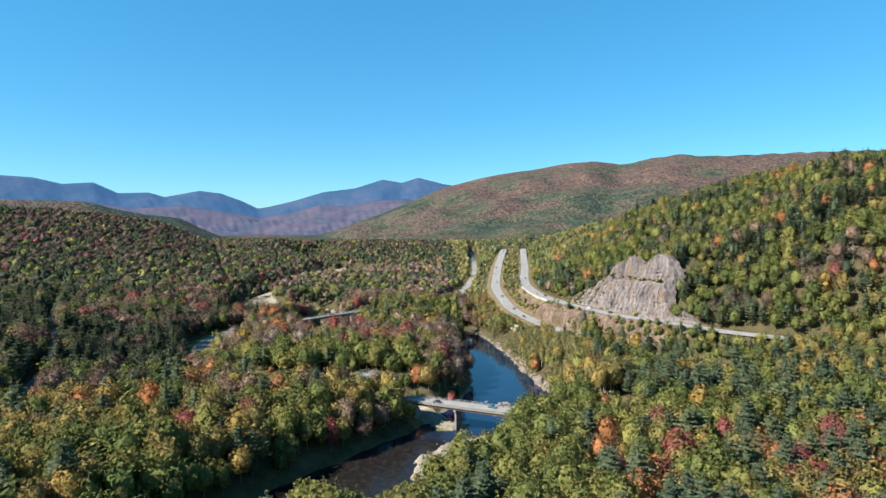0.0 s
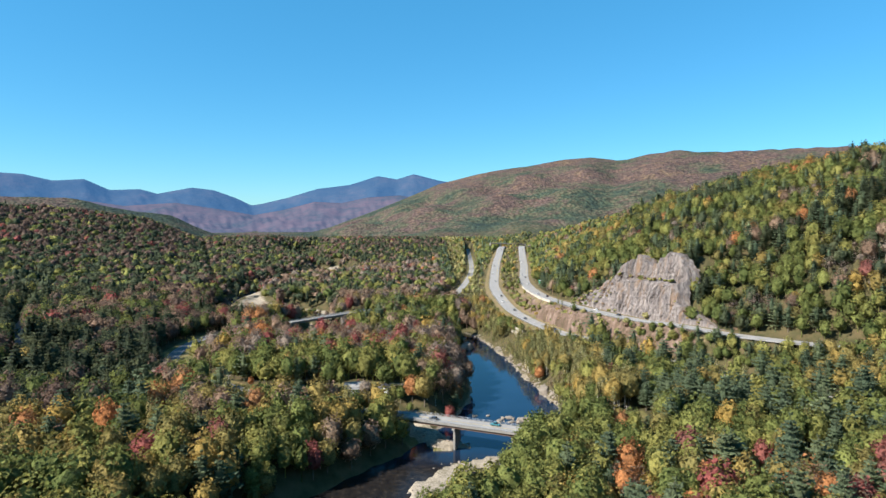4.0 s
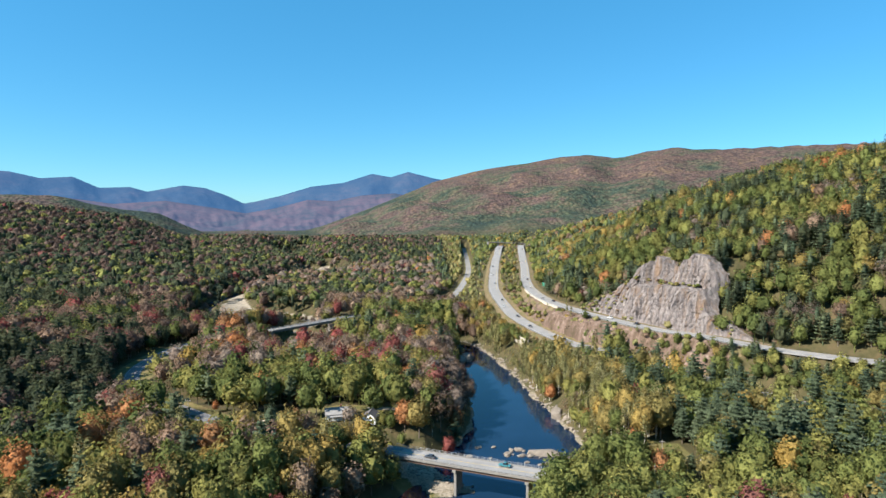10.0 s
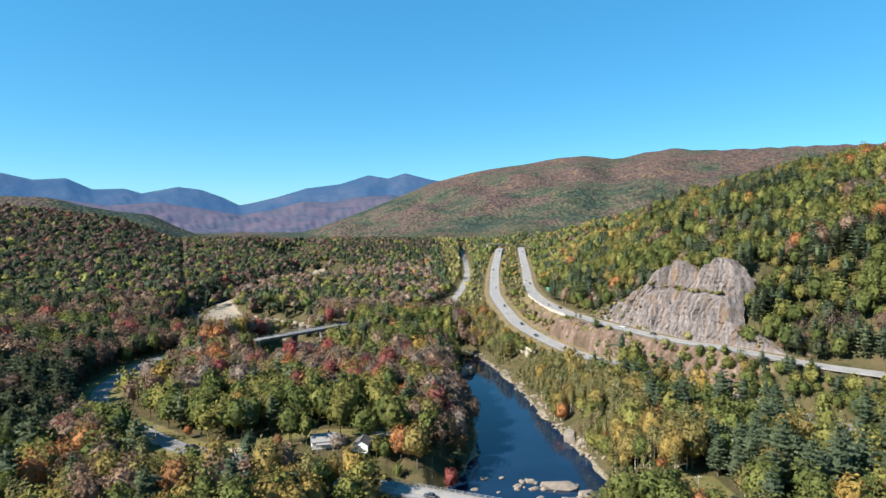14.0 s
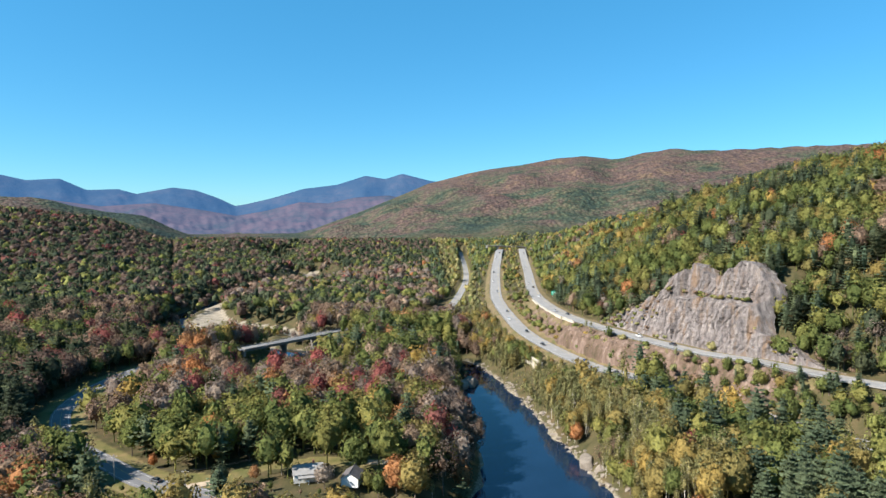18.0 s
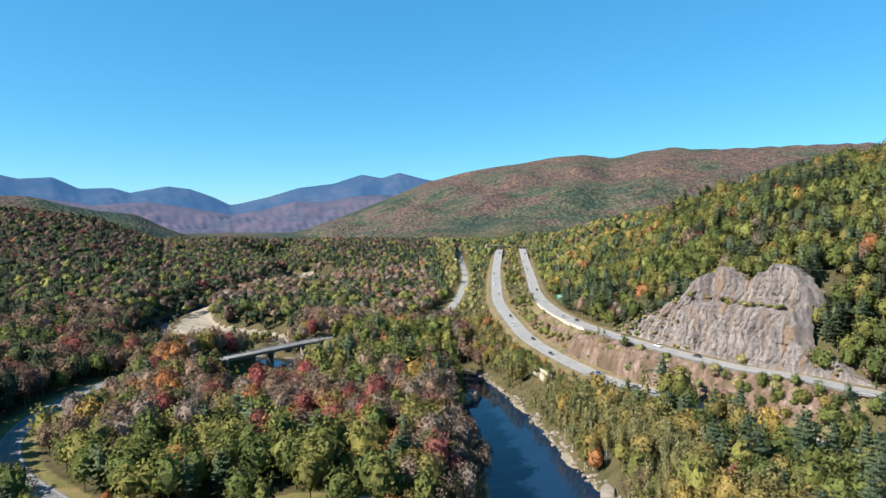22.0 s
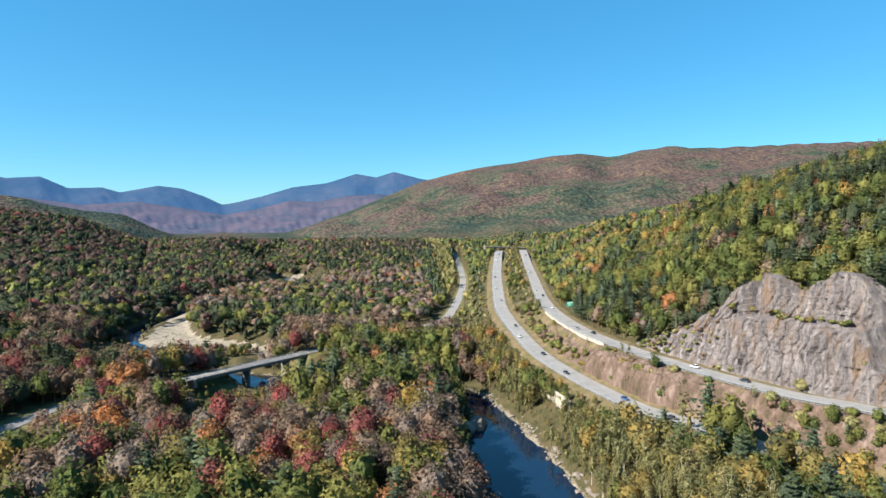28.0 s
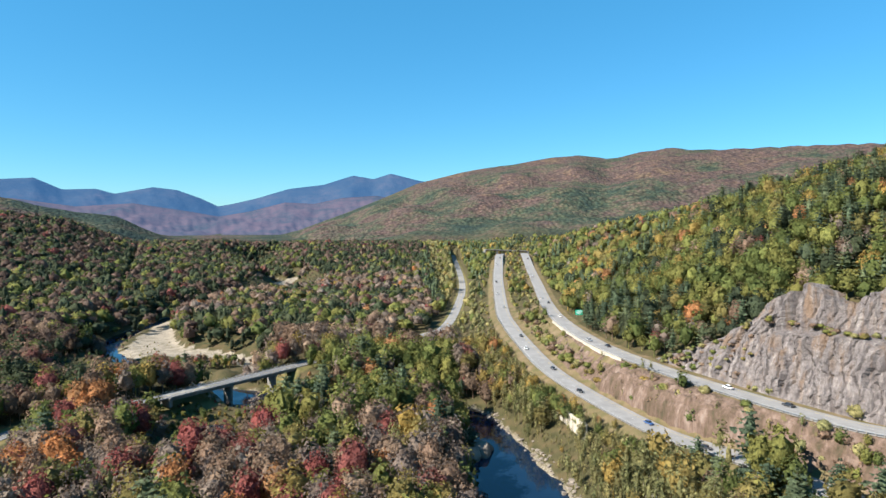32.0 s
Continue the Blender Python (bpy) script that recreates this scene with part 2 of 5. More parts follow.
def part(name, bm, mat, parent=None, label="", smooth=False):
    """One mesh object from a bmesh, under a thing or a part."""
    me = bpy.data.meshes.new(name)
    bm.to_mesh(me)
    bm.free()
    if smooth:
        me.polygons.foreach_set("use_smooth", [True] * len(me.polygons))
    me.materials.append(mat)
    ob = new(name, me)
    ob.parent = parent
    return tagged(ob, label)


def under(name, me, parent, label=""):
    ob = new(name, me)
    ob.parent = parent
    return tagged(ob, label)


def box(bm, c, size, rot=None, bevel=0.0):
    m = Matrix.Translation(c) @ (rot or Matrix()) @ Matrix.Diagonal((*size, 1))
    vs = bmesh.ops.create_cube(bm, size=1, matrix=m)["verts"]
    if bevel:
        es = list({e for v in vs for e in v.link_edges})
        bmesh.ops.bevel(bm, geom=es, offset=bevel, segments=1, affect="EDGES")
    return bm


def boxed(c, size, rot=None, bevel=0.0):
    return box(bmesh.new(), c, size, rot, bevel)


def tube(bm, a, b, r0, r1=None, n=8):
    a, b = Vector(a), Vector(b)
    d = b - a
    m = Matrix.Translation((a + b) / 2) @ d.to_track_quat("Z", "Y").to_matrix().to_4x4()
    bmesh.ops.create_cone(bm, cap_ends=True, segments=n, radius1=r0, radius2=r0 if r1 is None else r1, depth=d.length, matrix=m)
    return bm


def empty(name, m=None):
    ob = new(name)
    ob.empty_display_size = 0.5
    if m is not None:
        ob.matrix_world = m
    return ob


def smooth_line(points, step=4.0):
    """A curve through points, at even steps (Catmull-Rom)."""
    p = np.array(points, float)
    q = np.vstack([2 * p[0] - p[1], p, 2 * p[-1] - p[-2]])
    out = []
    for i in range(1, len(q) - 2):
        a, b, c, d = q[i - 1:i + 3]
        n = max(2, int(np.linalg.norm((c - b)[:2]) / step))
        for t in np.arange(n) / n:
            out.append(0.5 * (2 * b + (c - a) * t + (2 * a - 5 * b + 4 * c - d) * t * t + (3 * b - a - 3 * c + d) * t ** 3))
    return np.array(out + [p[-1]])


def dist_to_line(x, y, line):
    """Distance from each (x, y) to a polyline, and the place along it as a running vertex number."""
    best, at = np.full(x.shape, 1e9), np.zeros(x.shape)
    for i in range(len(line) - 1):
        a, b = line[i, :2], line[i + 1, :2]
        d = b - a
        t = np.clip(((x - a[0]) * d[0] + (y - a[1]) * d[1]) / max(d @ d, 1e-9), 0, 1)
        e = np.hypot(x - a[0] - t * d[0], y - a[1] - t * d[1])
        at = np.where(e < best, i + t, at)
        best = np.minimum(best, e)
    return best, at


def step(a, b, x):
    t = np.clip((x - a) / (b - a), 0, 1)
    return t * t * (3 - 2 * t)


def wavy(x, y, scale, seed=0, octaves=3):
    """Cheap smooth noise, about -1 to 1."""
    r = np.random.RandomState(seed)
    out, amp = 0, 1.0
    for _ in range(octaves):
        for _ in range(3):
            a, ph = r.uniform(0, 2 * math.pi, 2)
            out = out + amp / 2.2 * np.sin((x * math.cos(a) + y * math.sin(a)) * 2 * math.pi / scale + ph)
        scale, amp = scale * 0.47, amp * 0.5
    return out


# ---- the lie of the land ----
Y_LOW = (200, 300, 400, 433, 455, 474, 496, 546, 596, 669, 714, 774, 916, 1013, 1176, 1500, 2200)
X_LOW = (275, 212, 157, 140, 129, 119, 106, 92.5, 84, 83.5, 84.3, 89, 108.5, 124.5, 154, 225, 420)
Z_LOW = (17, 17.5, 18, 18.5, 19, 19, 19, 20, 22, 24, 26, 28, 38, 46, 55, 30, 25)
Y_UP = (200, 280, 340, 387, 433, 455, 490, 538, 609, 720, 893, 997, 1155, 1500, 2200)
X_UP = (400, 322, 245, 193, 168, 152, 137, 122, 112, 117.8, 145.6, 161, 186, 255, 450)
Z_UP = (37, 37, 36.5, 36, 35.5, 35, 35, 35, 35, 35.5, 40, 47, 57, 31, 26)
Y_BANK = (100, 150, 240, 280, 300, 352, 388, 443, 495, 540, 580, 700, 1500)
X_BANK = (-110, -70, -8, 38, 66, 81, 75, 69, 65, 55, 52, 45, 60)

LOW = smooth_line([(x, y, z) for x, y, z in zip(X_LOW, Y_LOW, Z_LOW)][1:-1], 5)
UP = smooth_line([(x, y, z) for x, y, z in zip(X_UP, Y_UP, Z_UP)][1:-1], 5)
RIVER = smooth_line([(-230, -90, 20), (-180, -5, 20), (-130, 80, 20), (-95, 140, 20), (-62, 200, 20), (-36, 238, 20), (-9, 270, 20), (22, 306, 25), (46, 345, 30),
                     (52, 385, 23), (51, 430, 18.5), (48, 475, 18), (46, 515, 15), (45, 555, 9), (36, 588, 8), (5, 598, 7),
                     (-35, 590, 7), (-62, 598, 9), (-84, 620, 16), (-108, 640, 5), (-142, 668, 3), (-178, 702, 4), (-234, 762, 10), (-248, 860, 8), (-235, 960, 10),
                     (-205, 1080, 12), (-170, 1180, 15), (-185, 1290, 10), (-260, 1450, 12), (-330, 1700, 12)], 12)
BAR = smooth_line([(-228, 885, 6), (-219, 840, 10), (-207, 795, 15), (-190, 752, 19), (-160, 741, 11), (-130, 726, 8), (-106, 706, 8), (-94, 686, 8), (-97, 660, 7)], 8)
BAR_FAR = smooth_line([(-215, 1230, 7), (-195, 1290, 12), (-188, 1345, 10)], 8)
BAR_GRAVEL = smooth_line([(38, 298, 4), (20, 287, 5), (9, 277, 6), (1, 265, 6), (0, 250, 5)], 6)
BAR_DECK = smooth_line([(-112, 616, 4), (-94, 604, 5), (-80, 604, 4)], 6)
BAR_BRIDGE = smooth_line([(-9, 340, 5), (2, 327, 7), (11, 314, 6), (20, 311, 3)], 6)
BARS = ((BAR, 1.3), (BAR_FAR, 1.3), (BAR_GRAVEL, 0.6), (BAR_DECK, 0.9), (BAR_BRIDGE, 0.9))
POND = (-89, 561)
TOWN_ROAD = smooth_line([(150, 246, 14), (112, 265, 13), (75, 283.2, 12.25), (-9, 322.4, 12.2), (-42, 338, 12.1), (-76, 355, 12), (-94, 364, 12), (-114, 381, 12), (-139, 403, 12), (-158, 429, 12),
                         (-169, 455, 12), (-173, 490, 12), (-169, 525, 12), (-157, 549, 12.5), (-137, 566, 13.5), (-118, 580, 13.8), (-53, 655, 13.8), (-35, 672, 13.5), (0, 705, 13), (20, 745, 13)], 5)
SIDE_ROAD = smooth_line([(20, 745, 13), (39, 778, 13), (58, 872, 14), (83, 1049, 16), (100, 1255, 20), (128, 1705, 26)], 8)
DRIVE = smooth_line([(-80, 357, 12), (-68, 362, 12), (-58, 371, 12), (-50, 376, 12), (-35, 378.5, 12), (-8, 376, 12)], 4)
WEST_ROAD = smooth_line([(-190, 290, 14), (-205, 318, 14), (-222, 350, 14), (-238, 397, 14), (-265, 440, 14), (-300, 500, 14), (-340, 560, 14), (-420, 720, 15)], 6)
TRACK = smooth_line([(41, 776, 12), (38, 762, 11), (41, 745, 10), (30, 722, 10)], 4)

# skylines: angle east of north (degrees) and angle above the level (degrees)
RIDGE = ((-14, -2), (-8.7, -0.7), (-4.6, 0.85), (-1.4, 2.17), (1.7, 3.5), (5.4, 4.4), (9.1, 5.05), (12.2, 5.5), (15.8, 5.95), (18.2, 5.5), (23.1, 6.3), (26.3, 6.0), (33, 6.0), (37, 5.9), (60, 5.0), (100, 3))
FOOT = ((-60, 1.8), (-33, 1.88), (-30, 1.85), (-27.7, 1.17), (-25.3, 0.74), (-22.8, 0.5), (-20.6, -0.65), (-18.5, -1.5))
SLOPE = ((-80, 1.5), (-50, 1.2), (-33, 0.7), (-25.3, -0.3), (-21, -2.2))
EYE = (0.5, 131.0, 103.8)


# the cliff's height over the highway along its foot
CLIFF_Y = (404, 415, 425, 431, 435, 438, 443, 447, 452, 456, 461, 467, 471, 479, 488, 496, 504, 510, 518, 525, 540, 556)
CLIFF_H = (0.5, 1.5, 5, 9.5, 7.5, 10, 13, 24, 38, 43, 46.5, 47, 44, 38.5, 38.5, 44, 39.6, 33, 24, 17, 8, 0.5)


def hill_over(x, y):
    """Height of the wooded hill east of the highway over its foot."""
    foot = np.interp(y, Y_UP, X_UP) + 14
    d = np.maximum(x - foot, 0)
    crest = np.interp(y, (0, 250, 400, 520, 620, 750, 900, 1100, 1400, 1800), (126, 126, 128, 124, 118, 104, 84, 52, 25, 10))
    wide = np.interp(y, (0, 400, 700, 1000, 1400), (300, 270, 250, 230, 220))
    t = np.clip(d / wide, 0, 1.6)
    rise = crest * np.where(t < 1, 1 - np.maximum(1 - t, 0) ** 1.7, 1 - 0.25 * (t - 1))
    rise = rise + wavy(x, y, 140, 5) * 4 * np.clip(d / 80, 0, 1)
    cliff = np.maximum(np.interp(y, CLIFF_Y, CLIFF_H) - 3, 0) * step(9, 36, d)
    return np.maximum(rise, cliff)


def polar(x, y):
    dx, dy = x - EYE[0], y - EYE[1]
    return np.degrees(np.arctan2(dx, dy)), np.hypot(dx, dy)


def layer(a, r, line, r0, r1, power=1.2):
    ang, el = np.array(line).T
    top = EYE[2] + r1 * np.tan(np.radians(np.interp(a, ang, el)))
    t = np.clip((r - r0) / (r1 - r0), 0, 1)
    back = 1 - 0.35 * np.clip((r - r1) / 900, 0, 1)
    return np.maximum(top, 0) * t ** power * back


def ground(x, y):
    x, y = np.asarray(x, float), np.asarray(y, float)
    xl, zl = np.interp(y, Y_LOW, X_LOW), np.interp(y, Y_LOW, Z_LOW)
    xu, zu = np.interp(y, Y_UP, X_UP), np.interp(y, Y_UP, Z_UP)
    xb = np.minimum(np.interp(y, Y_BANK, X_BANK) + 8, xl - 14)
    floor = 12 + np.clip(y - 900, 0, 3000) * 0.01 + wavy(x, y, 160, 3) * 0.5
    stops = [(xb - 14, floor), (xb, np.full_like(floor, 9.5)), (xl - 8 - np.minimum(11, (xl - 8 - xb) * 0.5), np.maximum(zl - 8.5, 10.2)), (xl - 8, zl - 0.7), (xl + 8, zl - 0.2), (xu - 8.5, zu - 0.8), (xu + 8, zu - 0.3), (xu + 15, zu + 0.3)]
    z = floor.copy()
    for (xa, za), (xc, zc) in zip(stops[:-1], stops[1:]):
        t = np.clip((x - xa) / np.maximum(xc - xa, 0.1), 0, 1)
        z = np.where(x > xa, za + (zc - za) * t, z)
    # the canopy tops out on the skyline, so the hill itself stays below it
    rise = hill_over(x, y)
    z = z + rise - 11 * step(40, 110, rise) * np.interp(y, (350, 750), (1, 0.35))
    # the western valley side and the ranges
    a, r = polar(x, y)
    z = np.maximum(z, np.maximum(layer(a, r, SLOPE, 700, 1500, 1.3), layer(a, r, FOOT, 1700, 2500, 1.1)))
    z = np.maximum(z, layer(a, r, RIDGE, 1350, 3450, 1.35) + wavy(x, y, 620, 8) * 30 * step(1500, 2300, r) * step(3420, 2800, r))
    # the river's bed and its bars
    d, at = dist_to_line(x, y, RIVER)
    d = d - np.interp(at, np.arange(len(RIVER)), RIVER[:, 2]) + wavy(x, y, 22, 11) * 1.3
    river_d = d
    z = np.minimum(z, np.where(d < 0, np.maximum(d * 0.5, -2.5), d * 0.62))
    for bar, level in BARS:
        d, at = dist_to_line(x, y, bar)
        d = d - np.interp(at, np.arange(len(bar)), bar[:, 2]) + wavy(x, y, 18, 14) * 1.5
        z = np.where(d < 0, level + 0.1, np.where(d < 14, np.minimum(z, level + 0.1 + d * 0.7), z))
    # the low ground by the pond
    clear = np.hypot((x + 88) / 46, (y - 588) / 42)
    z = np.where(clear < 3, np.minimum(z, 3.5 + 300 * step(0.55, 3.0, clear)), z)
    clear = np.hypot((x + 142) / 62, (y - 700) / 36)
    z = np.where(clear < 3, np.minimum(z, np.maximum(2.2, 300 * step(0.75, 3.0, clear))), z)
    for line in (SIDE_ROAD, TOWN_ROAD, WEST_ROAD):
        e, at = dist_to_line(x, y, line)
        bed = np.interp(at, np.arange(len(line)), line[:, 2]) - 0.12
        z = np.where(river_d > 10, z + (bed - z) * (1 - step(5.5, 15, e)), z)
    z = np.minimum(z, -1.2 + np.maximum(np.hypot(x - POND[0], y - POND[1]) - 10, 0) * 0.3 + np.where(np.hypot(x - POND[0], y - POND[1]) > 45, 400, 0))
    return z


def line_cover(x, y, line, inner, outer):
    d, _ = dist_to_line(x, y, line)
    return 1 - step(inner, outer, d)


# ---- ground, water ----
def spaced(n, reach, bend, centre):
    u = np.linspace(-1, 1, n)
    return centre + reach * np.sinh(bend * u) / math.sinh(bend)


def build_ground():
    gx, gy = spaced(380, 4400, 5.2, 0), spaced(440, 4300, 5.0, 430)
    x, y = np.meshgrid(gx, gy)
    z = ground(x.ravel(), y.ravel())
    x, y = x.ravel(), y.ravel()
    n, m = len(gx), len(gy)
    i = (np.arange(m - 1)[:, None] * n + np.arange(n - 1)[None]).ravel()
    me = mesh_of("ground", np.c_[x, y, z], np.c_[i, i + 1, i + n + 1, i + n], GROUND, True)
    d, at = dist_to_line(x, y, RIVER)
    d = d - np.interp(at, np.arange(len(RIVER)), RIVER[:, 2])
    sand = np.where((z < 2.0) & (y > 320), 1 - step(1, 4, d), 0) * 0.5
    for bar, _ in BARS:
        e, at = dist_to_line(x, y, bar)
        sand = np.maximum(sand, 1 - step(-1, 3, e - np.interp(at, np.arange(len(bar)), bar[:, 2])))
    sand = np.where(y > 1450, 0, sand)
    grass = np.maximum(lawn(x, y), np.maximum(line_cover(x, y, TOWN_ROAD, 7, 12), line_cover(x, y, SIDE_ROAD, 5, 9)) * 0.9)
    dirt = np.maximum(line_cover(x, y, LOW, 9, 13), line_cover(x, y, UP, 8, 12))
    xl, xu = np.interp(y, Y_LOW, X_LOW), np.interp(y, Y_UP, X_UP)
    dirt = np.where(y < 400, 0, dirt)
    dirt = np.maximum(dirt, np.where((x > xl) & (x < xu) & (y < 760) & (y > 440), 0.9, 0))
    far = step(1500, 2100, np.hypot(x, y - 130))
    for name, value in (("sand", sand), ("grass", grass), ("dirt", dirt), ("far", far)):
        a = me.attributes.new(name, "FLOAT", "POINT")
        a.data.foreach_set("value", np.asarray(value, np.float32))
    return tagged(new("ground", me), "forest floor of a river valley with grass, sand and far autumn woods", "ground", kind="structure")


def inside(x, y, poly):
    p = np.array(poly, float)
    odd = np.zeros(np.shape(x), bool)
    for a, b in zip(p, np.roll(p, -1, 0)):
        with np.errstate(divide="ignore", invalid="ignore"):
            odd ^= ((a[1] > y) != (b[1] > y)) & (x < (b[0] - a[0]) * (y - a[1]) / (b[1] - a[1]) + a[0])
    return odd


LAWNS = [((-112, 386), (-92, 370), (-66, 368), (-58, 378), (-30, 383), (-4, 380), (3, 372), (-6, 366), (-14, 372), (-36, 374), (-52, 371), (-60, 362), (-78, 352), (-100, 366)),
         ((92, 300), (108, 305), (112, 330), (100, 338), (94, 322)),
         ((108, 300), (128, 292), (142, 278), (165, 262), (158, 252), (130, 274), (110, 288)),
         ((-166, 420), (-150, 432), (-156, 470), (-160, 500), (-166, 480))]


def lawn(x, y):
    out = np.zeros(np.shape(x))
    for poly in LAWNS:
        out = np.maximum(out, inside(x, y, poly) * 1.0)
    return out


build_ground()


def ribbon(name, line, width, mat, lift=0.05, thick=0.0, side=0.0):
    """A strip that follows a line, width across; side moves it across the line."""
    t = np.gradient(line[:, :2], axis=0)
    t = t / np.linalg.norm(t, axis=1)[:, None]
    n = np.c_[t[:, 1], -t[:, 0]]
    w = np.broadcast_to(width, len(line))[:, None] / 2
    a, b = line[:, :2] + n * (side - w), line[:, :2] + n * (side + w)
    z = line[:, 2:3] + lift
    k = len(line)
    v = [np.c_[a, z], np.c_[b, z]]
    i = np.arange(k - 1)
    f = [np.c_[i, i + k, i + k + 1, i + 1]]
    if thick:
        v += [np.c_[a, z - thick], np.c_[b, z - thick]]
        f += [np.c_[i + 2 * k, i, i + 1, i + 2 * k + 1], np.c_[i + k, i + 3 * k, i + 3 * k + 1, i + k + 1]]
    return mesh_of(name, np.vstack(v), np.vstack(f), mat)


def build_water():
    line = np.c_[RIVER[:, :2], np.zeros(len(RIVER))]
    near = line[line[:, 1] < 1600]
    ob = new("water", ribbon("water", near, RIVER[:len(near), 2] * 2 + 22, WATER, 0.0))
    tagged(ob, "dark blue calm river water reflecting the sky", "river", kind="structure")
    bm = bmesh.new()
    bmesh.ops.create_circle(bm, cap_ends=True, segments=24, radius=14, matrix=Matrix.Translation((*POND, 0.0)))
    tagged(part("water", bm, WATER), "small dark pond among the trees", "pond", kind="structure")


build_water()


def build_road(label, line, width, mat, lift=0.12, lanes=(), kind="road"):
    """A paved road with its painted lines as parts: (side, width, material, dash, gap)."""
    road = tagged(new(kind, ribbon(kind, line, width, mat, lift, 0.6)), label, "road", kind="structure")
    for side, w, paint, dash, gap in lanes:
        fine = smooth_line(line[::2], 1.5) if dash else line
        if not dash:
            under("painted_line", ribbon("painted_line", fine, w, paint, lift + 0.012, 0, side), road)
            continue
        s = np.r_[0, np.cumsum(np.linalg.norm(np.diff(fine[:, :2], axis=0), axis=1))]
        for k in range(min(140, int(s[-1] / (dash + gap)))):
            pick = (s >= k * (dash + gap)) & (s <= k * (dash + gap) + dash + 0.8)
            if pick.sum() > 1:
                under("painted_dash", ribbon("painted_dash", fine[pick], w, paint, lift + 0.012, 0, side), road)
    return road


HIGHWAY_LINES = ((-4.2, 0.16, PAINT_ROAD, 0, 0), (3.4, 0.16, PAINT_YELLOW, 0, 0), (-0.4, 0.15, PAINT_ROAD, 3.5, 9))
build_road("pale grey two-lane highway carriageway along the river", LOW, 11.2, ASPHALT, lanes=HIGHWAY_LINES)
build_road("pale grey two-lane highway carriageway below the cliff", UP, 10.6, ASPHALT, lanes=HIGHWAY_LINES)
ROAD_LINES = ((-3.3, 0.13, PAINT_ROAD, 0, 0), (3.3, 0.13, PAINT_ROAD, 0, 0), (0.12, 0.12, PAINT_YELLOW, 0, 0))
BRIDGE_ENDS = [i for i in range(len(TOWN_ROAD)) if -6 < TOWN_ROAD[i, 0] < 72 and TOWN_ROAD[i, 1] < 330]
build_road("grey two-lane country road east of the bridge", TOWN_ROAD[:BRIDGE_ENDS[0] + 1], 8.4, ASPHALT_DARK, lanes=ROAD_LINES)
build_road("grey two-lane country road winding through the woods", TOWN_ROAD[BRIDGE_ENDS[-1]:], 8.4, ASPHALT_DARK, lanes=ROAD_LINES)
build_road("grey country road beside the highway", SIDE_ROAD, 8.6, ASPHALT, lanes=ROAD_LINES)
build_road("pale gravel driveway to a house", DRIVE, 4.0, DIRT, kind="driveway")
build_road("dark asphalt road in the shade of trees", WEST_ROAD, 7.5, ASPHALT_DARK, lanes=ROAD_LINES[2:])
build_road("sandy dirt track", TRACK, 3.5, DIRT, kind="track")


# ---- far ranges ----
def build_range(name, label, line, radius, foot, mat, seed):
    """A mountain range on the skyline: a slope with spurs up to its crest."""
    ang, el = np.array(line).T
    a = np.linspace(ang[0], ang[-1], 420)
    top = EYE[2] + radius * np.tan(np.radians(np.interp(a, ang, el)))
    k = 26
    v = []
    for j in range(k + 1):
        t = j / k
        r = foot + (radius - foot) * t
        spur = wavy(a * 60, np.full_like(a, j * 22.0), 330, seed) * 16 * math.sin(math.pi * min(t, 0.97)) + wavy(a * 60, np.full_like(a, j * 9.0), 90, seed + 1) * (1.5 + 2.5 * math.sin(math.pi * t))
        z = 25 + (top - 25) * t ** 1.25 + spur * (t < 1)
        v.append(np.c_[EYE[0] + r * np.sin(np.radians(a)), EYE[1] + r * np.cos(np.radians(a)), z])
    v.append(v[-1] + np.array((0, 40, -300)))
    n = len(a)
    i = (np.arange(k + 1)[:, None] * n + np.arange(n - 1)[None]).ravel()
    return tagged(new(name, mesh_of(name, np.vstack(v), np.c_[i, i + 1, i + n + 1, i + n], mat, True)), label, "mountain", kind="structure")


# Far slopes: distance haze painted in as faint emission and bluish base colour.
def range_material(name, stops, scale, haze_glow, strength):
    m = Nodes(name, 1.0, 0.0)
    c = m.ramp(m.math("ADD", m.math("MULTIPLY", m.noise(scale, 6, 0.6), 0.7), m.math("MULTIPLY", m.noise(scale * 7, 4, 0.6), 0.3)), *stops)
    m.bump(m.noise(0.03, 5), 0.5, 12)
    m.bsdf.inputs["Emission Color"].default_value = (*haze_glow, 1)
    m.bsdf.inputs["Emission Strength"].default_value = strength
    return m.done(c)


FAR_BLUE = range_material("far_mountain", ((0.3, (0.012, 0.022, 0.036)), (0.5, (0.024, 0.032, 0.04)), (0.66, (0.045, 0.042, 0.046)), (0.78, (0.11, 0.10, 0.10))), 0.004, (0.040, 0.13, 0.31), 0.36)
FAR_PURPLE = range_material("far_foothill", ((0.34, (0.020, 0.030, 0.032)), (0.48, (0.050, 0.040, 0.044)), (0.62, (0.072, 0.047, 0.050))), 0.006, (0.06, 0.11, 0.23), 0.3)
SKYLINE = ((-62, 3.5), (-45, 4.0), (-33, 3.6), (-31, 3.15), (-28.8, 3.35), (-27, 2.5), (-24.7, 2.62), (-23.4, 2.25), (-20.6, 2.85), (-18.8, 2.65), (-17, 2.0), (-15.6, 1.32), (-14.6, 1.5),
           (-12.4, 2.05), (-9.7, 2.9), (-6.7, 3.3), (-4.1, 4.15), (-2.3, 3.85), (-0.7, 4.35), (1.7, 3.75), (5, 3.2), (12, 2.5), (30, 2))
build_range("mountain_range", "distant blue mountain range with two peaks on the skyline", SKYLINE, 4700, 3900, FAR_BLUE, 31)
